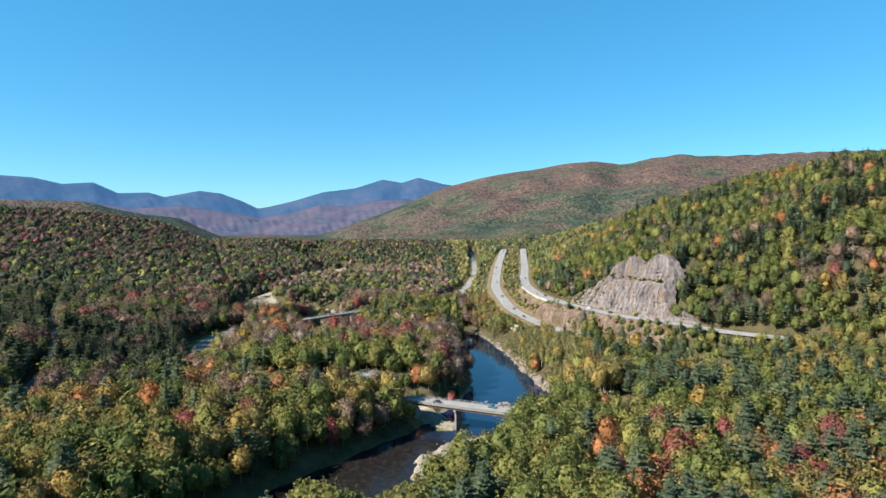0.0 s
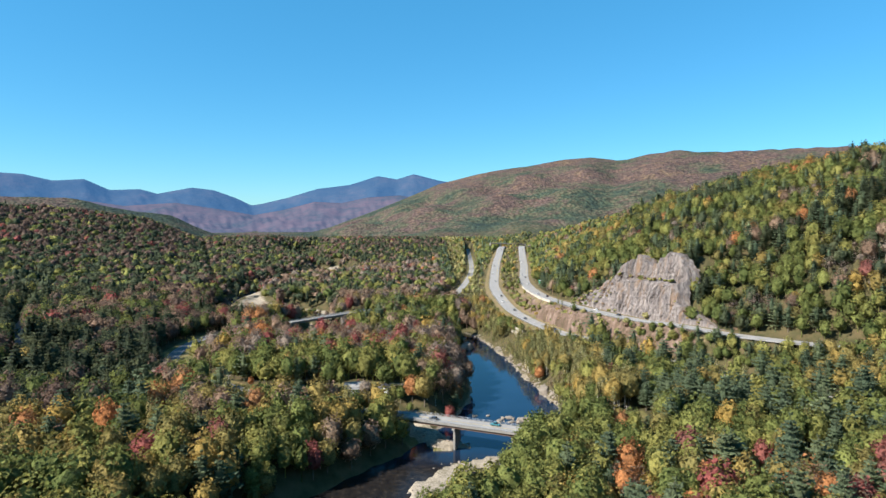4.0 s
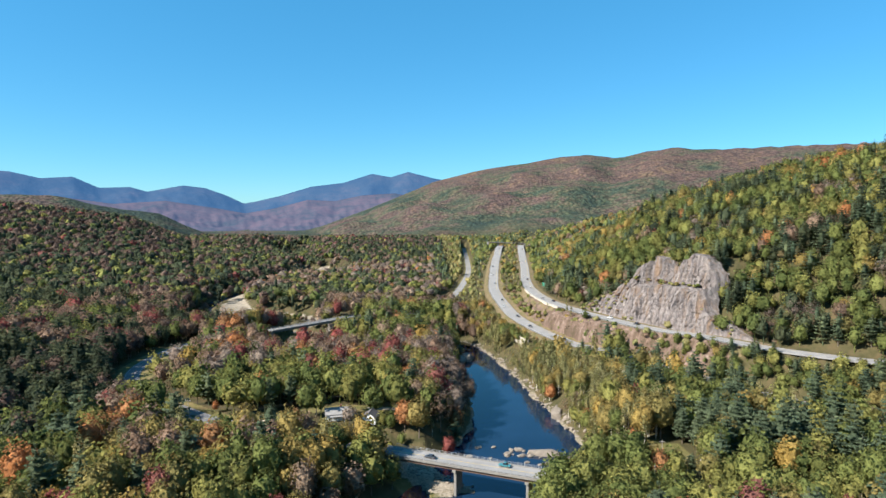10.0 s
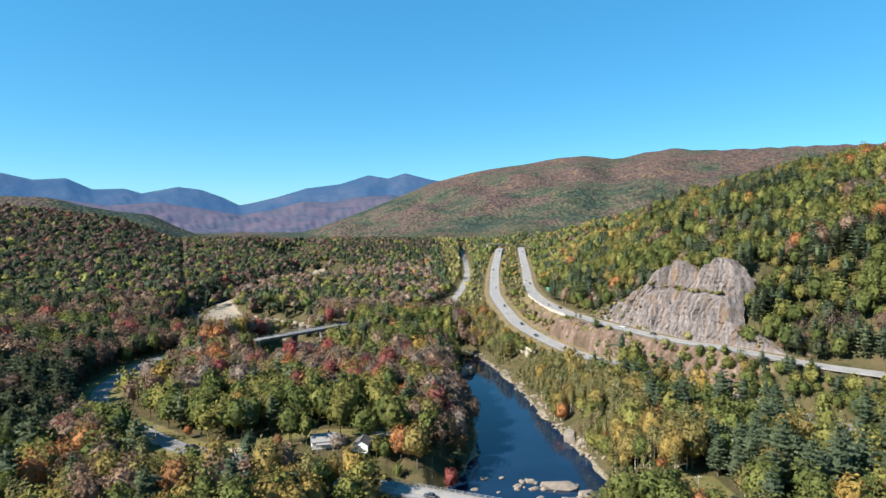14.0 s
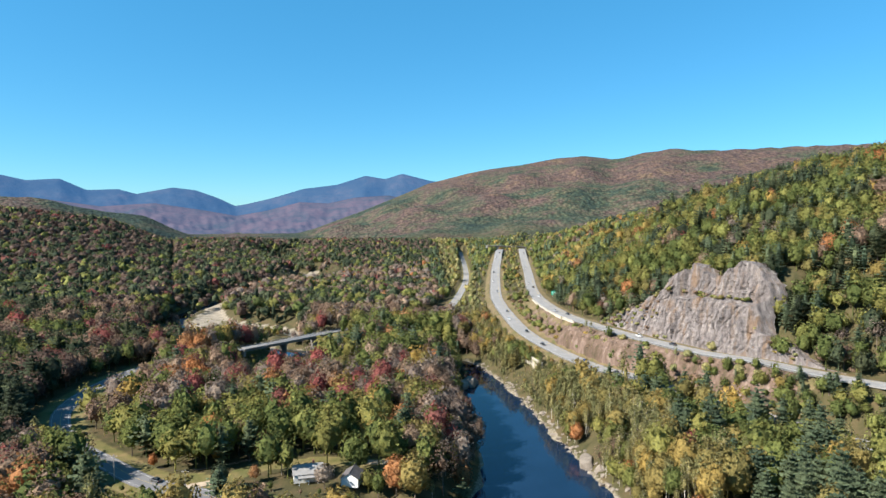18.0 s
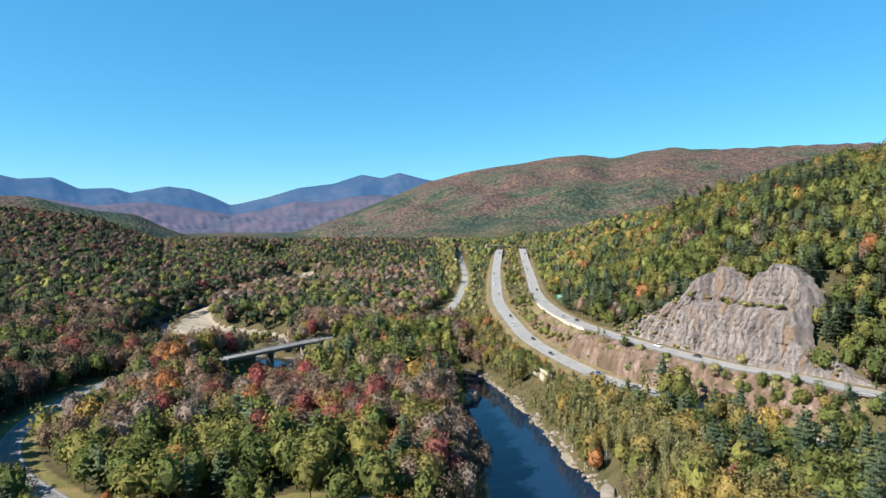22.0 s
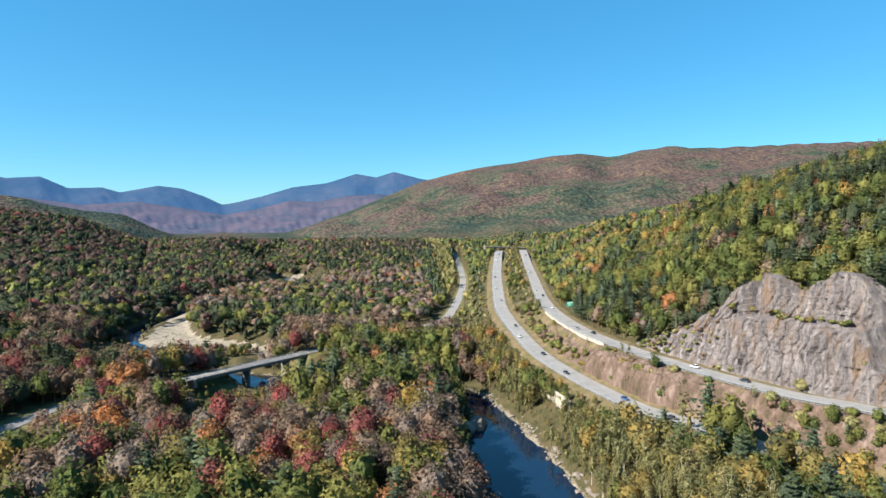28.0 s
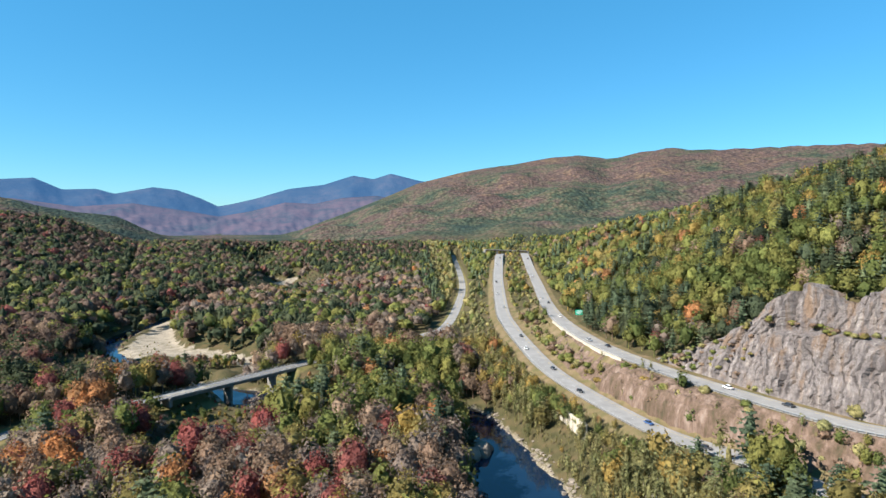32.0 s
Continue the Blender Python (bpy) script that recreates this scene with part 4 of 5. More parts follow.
LABELS = {
    ("maple", "green"): ("oak_tree", "green broad-leaved tree with a rounded full crown"), ("maple", "yellow"): ("ash_tree", "yellow-green autumn tree with a rounded crown"),
    ("maple", "orange"): ("maple_tree", "bright orange autumn maple with a full crown"), ("maple", "red"): ("maple_tree", "deep red autumn maple with a rounded crown"),
    ("maple", "brown"): ("beech_tree", "russet brown autumn tree losing its leaves"), ("bare", "brown"): ("thinning_tree", "grey-brown nearly bare tree with thin twigs"),
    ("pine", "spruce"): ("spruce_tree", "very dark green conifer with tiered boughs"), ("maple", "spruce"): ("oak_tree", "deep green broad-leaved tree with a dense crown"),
    ("maple", "dusk"): ("beech_tree", "dull dark brown autumn tree"), ("bare", "dusk"): ("thinning_tree", "dark brown tree with few leaves"),
    ("maple", "grey"): ("thinning_tree", "mauve-grey autumn tree that has shed most leaves"), ("bare", "grey"): ("thinning_tree", "grey-brown nearly bare tree with thin twigs"),
    ("pine", "pine"): ("pine_tree", "dark green white pine with tiered boughs"), ("birch", "birch"): ("birch_tree", "slender yellow-green birch with a pale trunk"),
}


def palette(hue, u):
    stops = HUES[hue]
    return np.stack([np.interp(u, [s[0] for s in stops], [s[1][c] for s in stops]) for c in range(3)], -1)


def build_stand(name, label, x, y, z, kind, hue, r, level, high):
    """Many trees of one stand in one mesh; each tree carries its hue."""
    verts, tris, hues, lobes, base = [], [], [], [], 0
    for kd in KINDS:
        shapes = [KINDS[kd][level](900 + 10 * level + s) for s in range(5)]
        for s, (crown, wood) in enumerate(shapes):
            v, f, m = crown if level == 2 else joined([crown, wood])
            pick = np.where((kind == kd) & (np.arange(len(x)) % 5 == s))[0]
            if not len(pick):
                continue
            a, sc = r.uniform(0, 2 * math.pi, len(pick)), r.uniform(0.68, 1.22, len(pick)) * high[pick]
            ca, sa = (np.cos(a) * sc)[:, None], (np.sin(a) * sc)[:, None]
            hs = (sc * r.uniform(0.85, 1.15, len(pick)))[:, None]
            vv = np.stack([v[:, 0] * ca - v[:, 1] * sa + x[pick, None], v[:, 0] * sa + v[:, 1] * ca + y[pick, None], v[:, 2] * hs + z[pick, None]], -1)
            verts.append(vv.reshape(-1, 3))
            ca, sa = np.cos(a)[:, None], np.sin(a)[:, None]
            lobes.append(np.stack([m[:, 0] * ca - m[:, 1] * sa, m[:, 0] * sa + m[:, 1] * ca, np.broadcast_to(m[:, 2], (len(a), len(m)))], -1).reshape(-1, 3))
            tris.append((f[None] + (np.arange(len(pick)) * len(v))[:, None, None]).reshape(-1, 3) + base)
            base += vv.shape[0] * vv.shape[1]
            u = r.uniform(0, 1, len(pick))
            tint = np.stack([palette(h, q) for h, q in zip(hue[pick], u)]) * r.uniform(0.85, 1.15, (len(pick), 1))
            hues.append(np.repeat(tint, len(v), 0))
    me = mesh_of(name, np.vstack(verts), np.vstack(tris), STAND, lobe=np.vstack(lobes))
    col = me.attributes.new("hue", "FLOAT_COLOR", "POINT")
    h = np.vstack(hues)
    col.data.foreach_set("color", np.c_[h, np.ones(len(h))].astype(np.float32).ravel())
    return tagged(new(name, me), label, "forest", kind="stuff")


CAPS = {"oak_tree": 295, "ash_tree": 260, "pine_tree": 260, "birch_tree": 240}


def build_forest():
    x, y, r = pick_place(5, 6.4, -560, 620, 150, 720)
    ok = in_view(x, y) & free_for_trees(x, y, True)
    bx, by, _ = pick_place(6, 3.9, 45, 130, 330, 700)
    xb = np.interp(by, Y_BANK, X_BANK)
    strip = (bx > xb) & (bx < np.minimum(xb + 30, np.interp(by, Y_LOW, X_LOW) - 8)) & free_for_trees(bx, by, True)
    # and the wooded bank between the carriageways south of the rock cut
    mx, my, _ = pick_place(9, 5.2, 130, 330, 280, 450)
    gap = (mx > np.interp(my, Y_LOW, X_LOW) + 6) & (mx < np.interp(my, Y_UP, X_UP) - 7) & free_for_trees(mx, my, True)
    x, y = np.r_[x[ok], bx[strip], mx[gap]], np.r_[y[ok], by[strip], my[gap]]
    high = growth(x, y)
    z = ground(x, y)
    kind, hue = species(x, y, r)
    # the trees nearest the flight line stand as things of their own
    near = np.hypot((x - 45) * 0.85, np.maximum(y - 260, 0) + np.maximum(215 - y, 0) * 0.2)
    thin = r.uniform(0, 1, len(x))
    single = np.zeros(len(x), bool)
    order, count = np.argsort(near + thin * 60), {}
    for i in order:
        name = LABELS[kind[i], hue[i]][0]
        if high[i] > 0.45 and count.get(name, 0) < CAPS.get(name, 190):
            single[i] = True
            count[name] = count.get(name, 0) + 1
    shapes = {}
    for i in np.where(single)[0]:
        key = (kind[i], hue[i])
        name, label = LABELS[key]
        s = int(r.randint(4))
        if (key, s) not in shapes:
            (cv, cf, cn), (wv, wf, _) = KINDS[kind[i]][0](100 + s)
            crown = mesh_of("crown", cv, cf, LEAF[hue[i]], lobe=cn)
            trunk = mesh_of("trunk", wv, wf, BARK_PALE if kind[i] == "birch" else BARK)
            shapes[key, s] = (crown, trunk)
        crown, trunk = shapes[key, s]
        tree = empty(name)
        sc = r.uniform(0.7, 1.2) * high[i]
        tree.matrix_basis = Matrix.LocRotScale((x[i], y[i], z[i]), Euler((0, 0, r.uniform(0, 6.28))), (sc, sc, sc * r.uniform(0.88, 1.15)))
        tagged(tree, label, "tree", "valley woodland trees")
        under("trunk", trunk, tree)
        under("crown", crown, tree)
    o = ~single
    build_stand("woods", "mixed autumn woods of broad-leaved trees and pines", x[o], y[o], z[o], kind[o], hue[o], r, 1, high[o])
    # the woods farther off
    x, y, r = pick_place(7, 8.4, -1300, 900, 720, 1900)
    ok = in_view(x, y) & free_for_trees(x, y, False)
    x, y = x[ok], y[ok]
    thin = r.uniform(0, 1, len(x)) < np.interp(y, (720, 1400, 2000), (1, 0.85, 0.6))
    x, y = x[thin], y[thin]
    kind, hue = species(x, y, r)
    build_stand("far_woods", "far valley woods in green, russet and dark pine", x, y, ground(x, y), kind, hue, r, 2, growth(x, y))
    # the woods under the start of the flight
    x, y, r = pick_place(8, 8.2, -270, 250, -60, 152)
    ok = free_for_trees(x, y, False)
    x, y = x[ok], y[ok]
    kind, hue = species(x, y, r)
    build_stand("woods", "green and yellow autumn woods along the lower river", x, y, ground(x, y), kind, hue, r, 2, growth(x, y))


build_forest()


# ---- rock faces and walls ----
def hashed(k, seed):
    return np.modf(np.abs(np.sin(k * 127.1 + seed * 311.7) * 43758.5453))[0]


def cliff_face(y, h):
    """How far east of the highway's middle the face stands, at a height over the road; the upper tier stands back on a ledge."""
    ledge = np.interp(y, (396, 438, 450, 480, 500, 506, 556), (60, 40, 25, 25.5, 23.5, 60, 60)) + wavy(y, y * 0, 25, 6) * 1.0
    lean = np.interp(y, (404, 440, 452, 495, 512, 530, 556), (0.6, 0.5, 0.42, 0.42, 0.62, 0.8, 0.9))
    upper = np.maximum(h - ledge, 0)
    return 9.6 + np.minimum(h, ledge) * lean + np.where(upper > 0, 8.5 * step(0, 2.2, upper) + 0.25 * upper, 0)


def build_cliff():
    """The granite cliff: two faces of upright slabs with a ledge between them."""
    ys, vs = np.linspace(405, 556, 360), np.linspace(0, 1, 72)
    yy, vv = np.meshgrid(ys, vs)
    road, base = np.interp(yy, Y_UP, X_UP), np.interp(yy, Y_UP, Z_UP) - 0.6
    top = np.interp(yy, CLIFF_Y, CLIFF_H)
    top = top + wavy(yy, yy * 0, 9, 3) * np.clip(top / 30, 0.1, 1)
    h = vv * top
    slab = np.floor(yy / 4.6 + wavy(h, yy * 0.4, 30, 9) * 0.5)
    slab2 = np.floor(yy / 1.9 + wavy(h, yy, 17, 19) * 0.4 + 0.4)
    tier = np.floor(h / 30 + hashed(slab, 4) * 3)
    crack = 1 - step(0.0, 0.16, np.abs(np.modf(yy / 4.6 + wavy(h, yy * 0.4, 30, 9) * 0.5)[0] - 0.5) * 2)
    out = -2.2 * crack + hashed(slab + 17 * tier, 1) * 3.0 + hashed(slab2 + 9 * tier, 2) * 1.1 + wavy(yy, h * 0.3, 11, 7) * 0.9 + wavy(yy, h, 3.1, 27) * 0.3
    x = road + cliff_face(yy, h) - (out - 1.2) * step(0, 5, h)
    v = np.c_[x.ravel(), yy.ravel(), (base + h).ravel()]
    n = len(ys)
    i = (np.arange(len(vs) - 1)[:, None] * n + np.arange(n - 1)[None]).ravel()
    back = np.c_[x[-1] + 9, ys, base[-1] + h[-1] - 1.5]
    v = np.vstack([v, back])
    k = (len(vs) - 1) * n + np.arange(n - 1)
    f = np.vstack([np.c_[i, i + n, i + n + 1, i + 1], np.c_[k, k + n, k + n + 1, k + 1]])
    tagged(new("cliff", mesh_of("cliff", v, f, ROCK)), "grey and rust-streaked granite cliff above the highway", "cliff", kind="structure")


def build_rock_cut():
    """The blasted red-brown bank between the two carriageways."""
    ys, vs = np.linspace(404, 640, 290), np.linspace(0, 1, 30)
    yy, vv = np.meshgrid(ys, vs)
    xa, za = np.interp(yy, Y_LOW, X_LOW) + 8.2, np.interp(yy, Y_LOW, Z_LOW) - 0.5
    xc, zc = np.interp(yy, Y_UP, X_UP) - 7.6, np.interp(yy, Y_UP, Z_UP) - 0.9
    steep = np.interp(yy, (404, 440, 470, 480, 545, 560, 640), (1.0, 0.8, 0.8, 0.55, 0.55, 0.95, 1.0))
    blk = hashed(np.floor(yy / 3.2 + wavy(vv * 20, yy, 14, 3) * 0.5) + 13 * np.floor(vv * 4), 5)
    x = xa + (xc - xa) * (vv ** (1 / steep)) * 1.0
    z = za + (zc - za) * np.clip(vv ** steep, 0, 1) + 0.35 + (blk * 2.0 + wavy(yy, vv * 25, 7, 5) * 0.5) * np.sin(np.pi * vv) * np.clip(2 - 2 * np.abs(steep - 0.55) / 0.45, 0.4, 1)
    n = len(ys)
    i = (np.arange(len(vs) - 1)[:, None] * n + np.arange(n - 1)[None]).ravel()
    me = mesh_of("rock_cut", np.c_[x.ravel(), yy.ravel(), z.ravel()], np.c_[i, i + n, i + n + 1, i + 1], CUT)
    tagged(new("rock_cut", me), "reddish brown blasted rock bank between the highway carriageways", "rock bank", kind="structure")


def wall_along(name, label, line, top, depth, mat, panel=6.0, thick=0.6, category="wall"):
    """A concrete wall in panels along a line."""
    wall = tagged(empty(name), label, category, kind="structure")
    p = smooth_line(line, panel)
    for a, b in zip(p[:-1], p[1:]):
        d = Vector((*(b - a)[:2], 0))
        c = (a + b) / 2
        rot = Matrix.Rotation(math.atan2(d.y, d.x), 4, "Z")
        bm = boxed((c[0], c[1], c[2] + top - depth / 2), (d.length - 0.05, thick, depth), rot, 0.04)
        box(bm, (c[0], c[1], c[2] + top + 0.1), (d.length - 0.05, thick + 0.3, 0.25), rot, 0.03)
        part("wall_panel", bm, mat, wall)
    return wall


build_cliff()
build_rock_cut()
up_edge = [(x - 6.6, y, z) for x, y, z in UP if 552 < y < 675][::3]
wall_along("retaining_wall", "cream concrete retaining wall under the upper carriageway", up_edge, 0.15, 6.0, CONCRETE_PALE)
wall_along("head_wall", "pale concrete head wall below the highway by the river", [(75.5, 541, 17), (77.5, 528, 17), (80.5, 511, 17)], 0.3, 7.5, CONCRETE_PALE, 5)


# ---- bridges ----
def build_bridge(name, label, a, b, za, zb, width, piers, pier_len, girders=5, rails=True, sidewalk=True, base=-1.5, girder_mat=STEEL_RUST):
    """A girder bridge from a to b with wall piers, abutments, deck, kerbs and railings."""
    a, b = Vector((*a, za)), Vector((*b, zb))
    d = b - a
    le = d.length
    ang = math.atan2(d.y, d.x)
    rot = Matrix.Rotation(ang, 4, "Z") @ Matrix.Rotation(-math.asin((zb - za) / le), 4, "Y")
    top = tagged(empty(name), label, "bridge")
    mid = (a + b) / 2
    at = lambda s, w, h: mid + rot @ Vector((s, w, h))
    part("deck", boxed(at(0, 0, -0.14), (le, width, 0.26), rot, 0.03), CONCRETE, top)
    part("roadway", boxed(at(0, 0, 0.03), (le, width - 2.0, 0.08), rot), ASPHALT, top, "grey asphalt roadway")
    part("centre_line", boxed(at(0, 0, 0.077), (le, 0.22, 0.008), rot), PAINT_YELLOW, top, "yellow centre line")
    for s in (-1, 1):
        part("kerb", boxed(at(0, s * (width / 2 - 0.5), 0.12), (le, 1.0, 0.26), rot, 0.04), CONCRETE, top, "grey concrete kerb")
        part("fascia", boxed(at(0, s * (width / 2 - 0.05), -0.35), (le, 0.16, 0.7), rot, 0.02), CONCRETE, top)
    for k in range(girders):
        w = (k / (girders - 1) - 0.5) * (width - 1.6)
        bm = boxed(at(0, w, -1.0), (le, 0.06, 1.5), rot)
        box(bm, at(0, w, -0.3), (le, 0.45, 0.06), rot)
        box(bm, at(0, w, -1.75), (le, 0.5, 0.08), rot)
        part("girder", bm, girder_mat, top, "dark rust-brown steel girder")
    for s in piers:
        c = at((s - 0.5) * le, 0, -1.85)
        h = c.z - base
        bm = boxed((c.x, c.y, c.z - 0.45), (1.5, width - 0.4, 0.9), Matrix.Rotation(ang, 4, "Z"), 0.08)
        pier = part("pier", boxed((c.x, c.y, base + (h - 0.9) / 2), (1.1, pier_len, h - 0.9), Matrix.Rotation(ang, 4, "Z"), 0.12), CONCRETE, top, "grey concrete wall pier")
        part("pier_cap", bm, CONCRETE, pier)
    for s in (-1, 1):
        c = at(s * (le / 2 + 0.4), 0, 0)
        part("abutment", boxed((c.x, c.y, c.z - 2.6), (1.6, width + 0.6, 4.8), Matrix.Rotation(ang, 4, "Z"), 0.1), CONCRETE, top)
    if rails:
        n = int(le / 2.6)
        for s in (-1, 1):
            w = s * (width / 2 - 0.22)
            for h in (0.62, 1.1):
                part("rail", boxed(at(0, w, h), (le, 0.07, 0.09), rot), STEEL, top, "galvanised rail")
            proto = None
            for k in range(n + 1):
                p = at((k / n - 0.5) * le, w, 0.7)
                if proto is None:
                    proto = part("rail_post", boxed((0, 0, 0), (0.16, 0.14, 1.0)), STEEL, top, "galvanised rail post")
                    ob = proto
                else:
                    ob = new("rail_post", proto.data)
                    ob.parent = top
                ob.matrix_basis = Matrix.Translation(p) @ rot
    return top


build_bridge("road_bridge", "concrete-decked steel girder road bridge over the river", (-9, 322.4), (75, 283.2), 12.25, 12.3, 9.6, (0.305, 0.605), 6.4)
build_bridge("road_bridge", "low grey road bridge over the sandy river branch", (-118, 580), (-53, 655), 13.9, 13.8, 9.2, (0.36, 0.66), 7.4, base=-1.0, girder_mat=CONCRETE)
build_bridge("overpass", "far overpass crossing the highway", (130, 1172), (196, 1180), 62.4, 59.6, 9, (0.28, 0.62), 7, girders=3, rails=False, base=48)


# ---- guard rails and sign ----
def build_guard_rail(label, line, side):
    rail = tagged(empty("guard_rail"), label, "guard rail", "highway guard rails")
    t = np.gradient(line[:, :2], axis=0)
    t /= np.linalg.norm(t, axis=1)[:, None]
    p = np.c_[line[:, :2] + np.c_[t[:, 1], -t[:, 0]] * side, line[:, 2]]
    k = len(p)
    v = np.vstack([p + (0, 0, 0.45), p + (0, 0, 0.85)])
    i = np.arange(k - 1)
    beam = under("beam", mesh_of("beam", v, np.c_[i, i + 1, i + k + 1, i + k], STEEL), rail)
    beam.modifiers.new("thickness", "SOLIDIFY").thickness = 0.08
    post = None
    for q in smooth_line(p, 3.8):
        if post is None:
            post = part("post", boxed((0, 0, 0), (0.16, 0.2, 1.0)), WOOD_POLE, rail)
            ob = post
        else:
            ob = new("post", post.data)
            ob.parent = rail
        ob.location = (q[0], q[1], q[2] + 0.35)


def stretch(line, y0, y1):
    return line[(line[:, 1] > y0) & (line[:, 1] < y1)]


build_guard_rail("galvanised guard rail along the upper carriageway", stretch(UP, 400, 560), -5.9)
build_guard_rail("galvanised guard rail along the lower carriageway", stretch(LOW, 450, 700), -6.3)
build_guard_rail("galvanised guard rail along the lower carriageway", stretch(LOW, 700, 1000), -6.3)
build_guard_rail("galvanised guard rail above the retaining wall", stretch(UP, 560, 760), -5.9)

GREEN_SIGN = speckled("sign_green", (0.0, 0.36, 0.24), (0.01, 0.44, 0.29), 0.6, 0.45, 0.0)


def build_sign(x, y, z):
    sign = tagged(empty("road_sign"), "green highway sign board on steel posts", "sign")
    part("board", boxed((x, y, z), (5.2, 0.12, 3.7), None, 0.04), GREEN_SIGN, sign)
    g = ground(np.array([x]), np.array([y]))[0]
    for s in (-1.6, 1.6):
        part("post", tube(bmesh.new(), (x + s, y + 0.2, g - 0.5), (x + s, y + 0.2, z + 1.7), 0.12), STEEL, sign)
    for h, w in ((1.0, 3.6), (0.1, 4.0), (-0.9, 2.6)):
        part("lettering", boxed((x, y - 0.07, z + h), (w, 0.03, 0.42)), PAINT_WHITE, sign, "plain white bar of lettering")


build_sign(129.7, 688, 38.7)


# ---- rocks ----
def rock_mesh(seed, points=34):
    """A broken boulder: flat, angular faces with knocked-off corners."""
    r = np.random.RandomState(seed)
    bm = bmesh.new()
    for p in r.uniform(-1, 1, (points, 3)):
        q = p / max(np.linalg.norm(p), np.abs(p).max() * 1.25) * r.uniform(0.85, 1.0)
        q[2] = min(q[2] * 0.9, 0.62 + 0.2 * q[0])
        bm.verts.new(q)
    hull = bmesh.ops.convex_hull(bm, input=bm.verts)
    bmesh.ops.delete(bm, geom=[g for g in hull["geom_interior"] if isinstance(g, bmesh.types.BMVert)], context="VERTS")
    bmesh.ops.bevel(bm, geom=list(bm.edges), offset=0.03, segments=1, affect="EDGES")
    me = bpy.data.meshes.new("boulder")
    bm.to_mesh(me)
    bm.free()
    me.materials.append(BOULDER)
    return me


ROCKS = [rock_mesh(k + 1) for k in range(6)]
STONES = [rock_mesh(k + 11, 14) for k in range(6)]


def put_rock(x, y, z, sx, sy, sz, turn, k, label, group, name="boulder"):
    ob = new(name, (STONES if name == "bank_stone" else ROCKS)[k % 6])
    ob.matrix_basis = Matrix.LocRotScale((x, y, z), Euler((0, 0, turn)), (sx, sy, sz))
    return tagged(ob, label, "boulder", group)


for k, (x, y, sx, sy, sz, turn) in enumerate((
        (57, 347, 9.6, 4.6, 3.4, -0.25), (66, 339, 4.4, 3.4, 3.0, 0.4), (70.5, 331, 4.4, 3.2, 3.0, 0.9), (77.5, 338, 6.8, 5.0, 4.2, 0.5),
        (41, 348, 2.4, 1.5, 1.3, 0.2), (36, 356, 1.6, 1.2, 0.9, 0.0), (48, 338, 1.9, 1.2, 0.9, 0.3), (29, 356, 2.2, 1.5, 1.2, 0.5), (47, 352, 2.6, 1.8, 1.3, 0.1),
        (53, 335, 1.4, 1.0, 0.8, 0.2), (60, 328, 1.6, 1.1, 0.9, 0.7), (33, 343, 1.2, 0.9, 0.7, 0.4), (24, 346, 2.0, 1.4, 1.2, 0.1), (38, 330, 1.0, 0.8, 0.6, 0.2))):
    put_rock(x, y, 0.0, sx, sy, sz, turn, k, "tan river boulder lying in the shallow water", "river boulders")
for k in range(26):
    a = k * 2.4
    cx, cy = ((57, 346), (66, 335), (77, 335), (44, 349))[k % 4]
    s = 0.7 + 0.5 * ((k * 7) % 5) / 2
    put_rock(cx + math.cos(a) * (3.5 + k % 5 * 1.5), cy + math.sin(a) * (2 + k % 3), -0.1, s * 1.6, s, s, a, k, "tan broken rock among the river boulders", "river boulders")
put_rock(75, 398, 0.6, 7.4, 4.2, 5.2, 1.25, 2, "large pale boulder on the river bank", "bank boulders")
put_rock(78.5, 390, 0.6, 3.8, 3.0, 3.6, 0.6, 4, "large pale boulder on the river bank", "bank boulders")
for k, (x, y, sx, sy, sz) in enumerate(((31, 521, 7.5, 5.5, 7.5), (38, 526, 6, 5, 6.5), (25, 520, 5, 4, 8.5), (41, 531, 3.6, 3, 4))):
    put_rock(x, y, 1.0, sx, sy, sz, k * 1.3, k + 1, "brown rock outcrop at the river's edge", "outcrop rocks", "rock_outcrop")
rr = np.random.RandomState(77)
for k in range(150):
    y = rr.uniform(360, 585)
    x = np.interp(y, [p[1] for p in RIVER[:60] if p[1] < 600], [p[0] + p[2] for p in RIVER[:60] if p[1] < 600]) + rr.uniform(-1.2, 4.5)
    s = rr.uniform(0.5, 1.6) * rr.uniform(0.7, 1.3)
    put_rock(x, y, max(0.1, float(ground(np.array([x]), np.array([y]))[0])) + 0.1, s * 1.5, s, s * 0.8, rr.uniform(0, 6), k, "grey-tan stone on the rocky river bank", "bank stones", "bank_stone")
for k in range(70):
    t = rr.uniform(0, 1)
    x, y = -6 + 27 * t + rr.uniform(-4, 4), 336 - 22 * t + rr.uniform(-4, 4)
    s = rr.uniform(0.35, 1.2)
    put_rock(x, y, max(0.0, float(ground(np.array([x]), np.array([y]))[0])) + 0.05, s * 1.4, s, s * 0.7, rr.uniform(0, 6), k, "pale stone on the gravel bank by the bridge", "gravel bank stones", "bank_stone")
for k in range(70):
    t = rr.uniform(0, 1)
    x, y = 40 - 40 * t + rr.uniform(-5, 5), 292 - 30 * t + rr.uniform(-4, 4)
    s = rr.uniform(0.3, 0.9)
    put_rock(x, y, max(0.0, float(ground(np.array([x]), np.array([y]))[0])) + 0.02, s * 1.4, s, s * 0.6, rr.uniform(0, 6), k, "pale stone on the gravel bar", "gravel bar stones", "bank_stone")
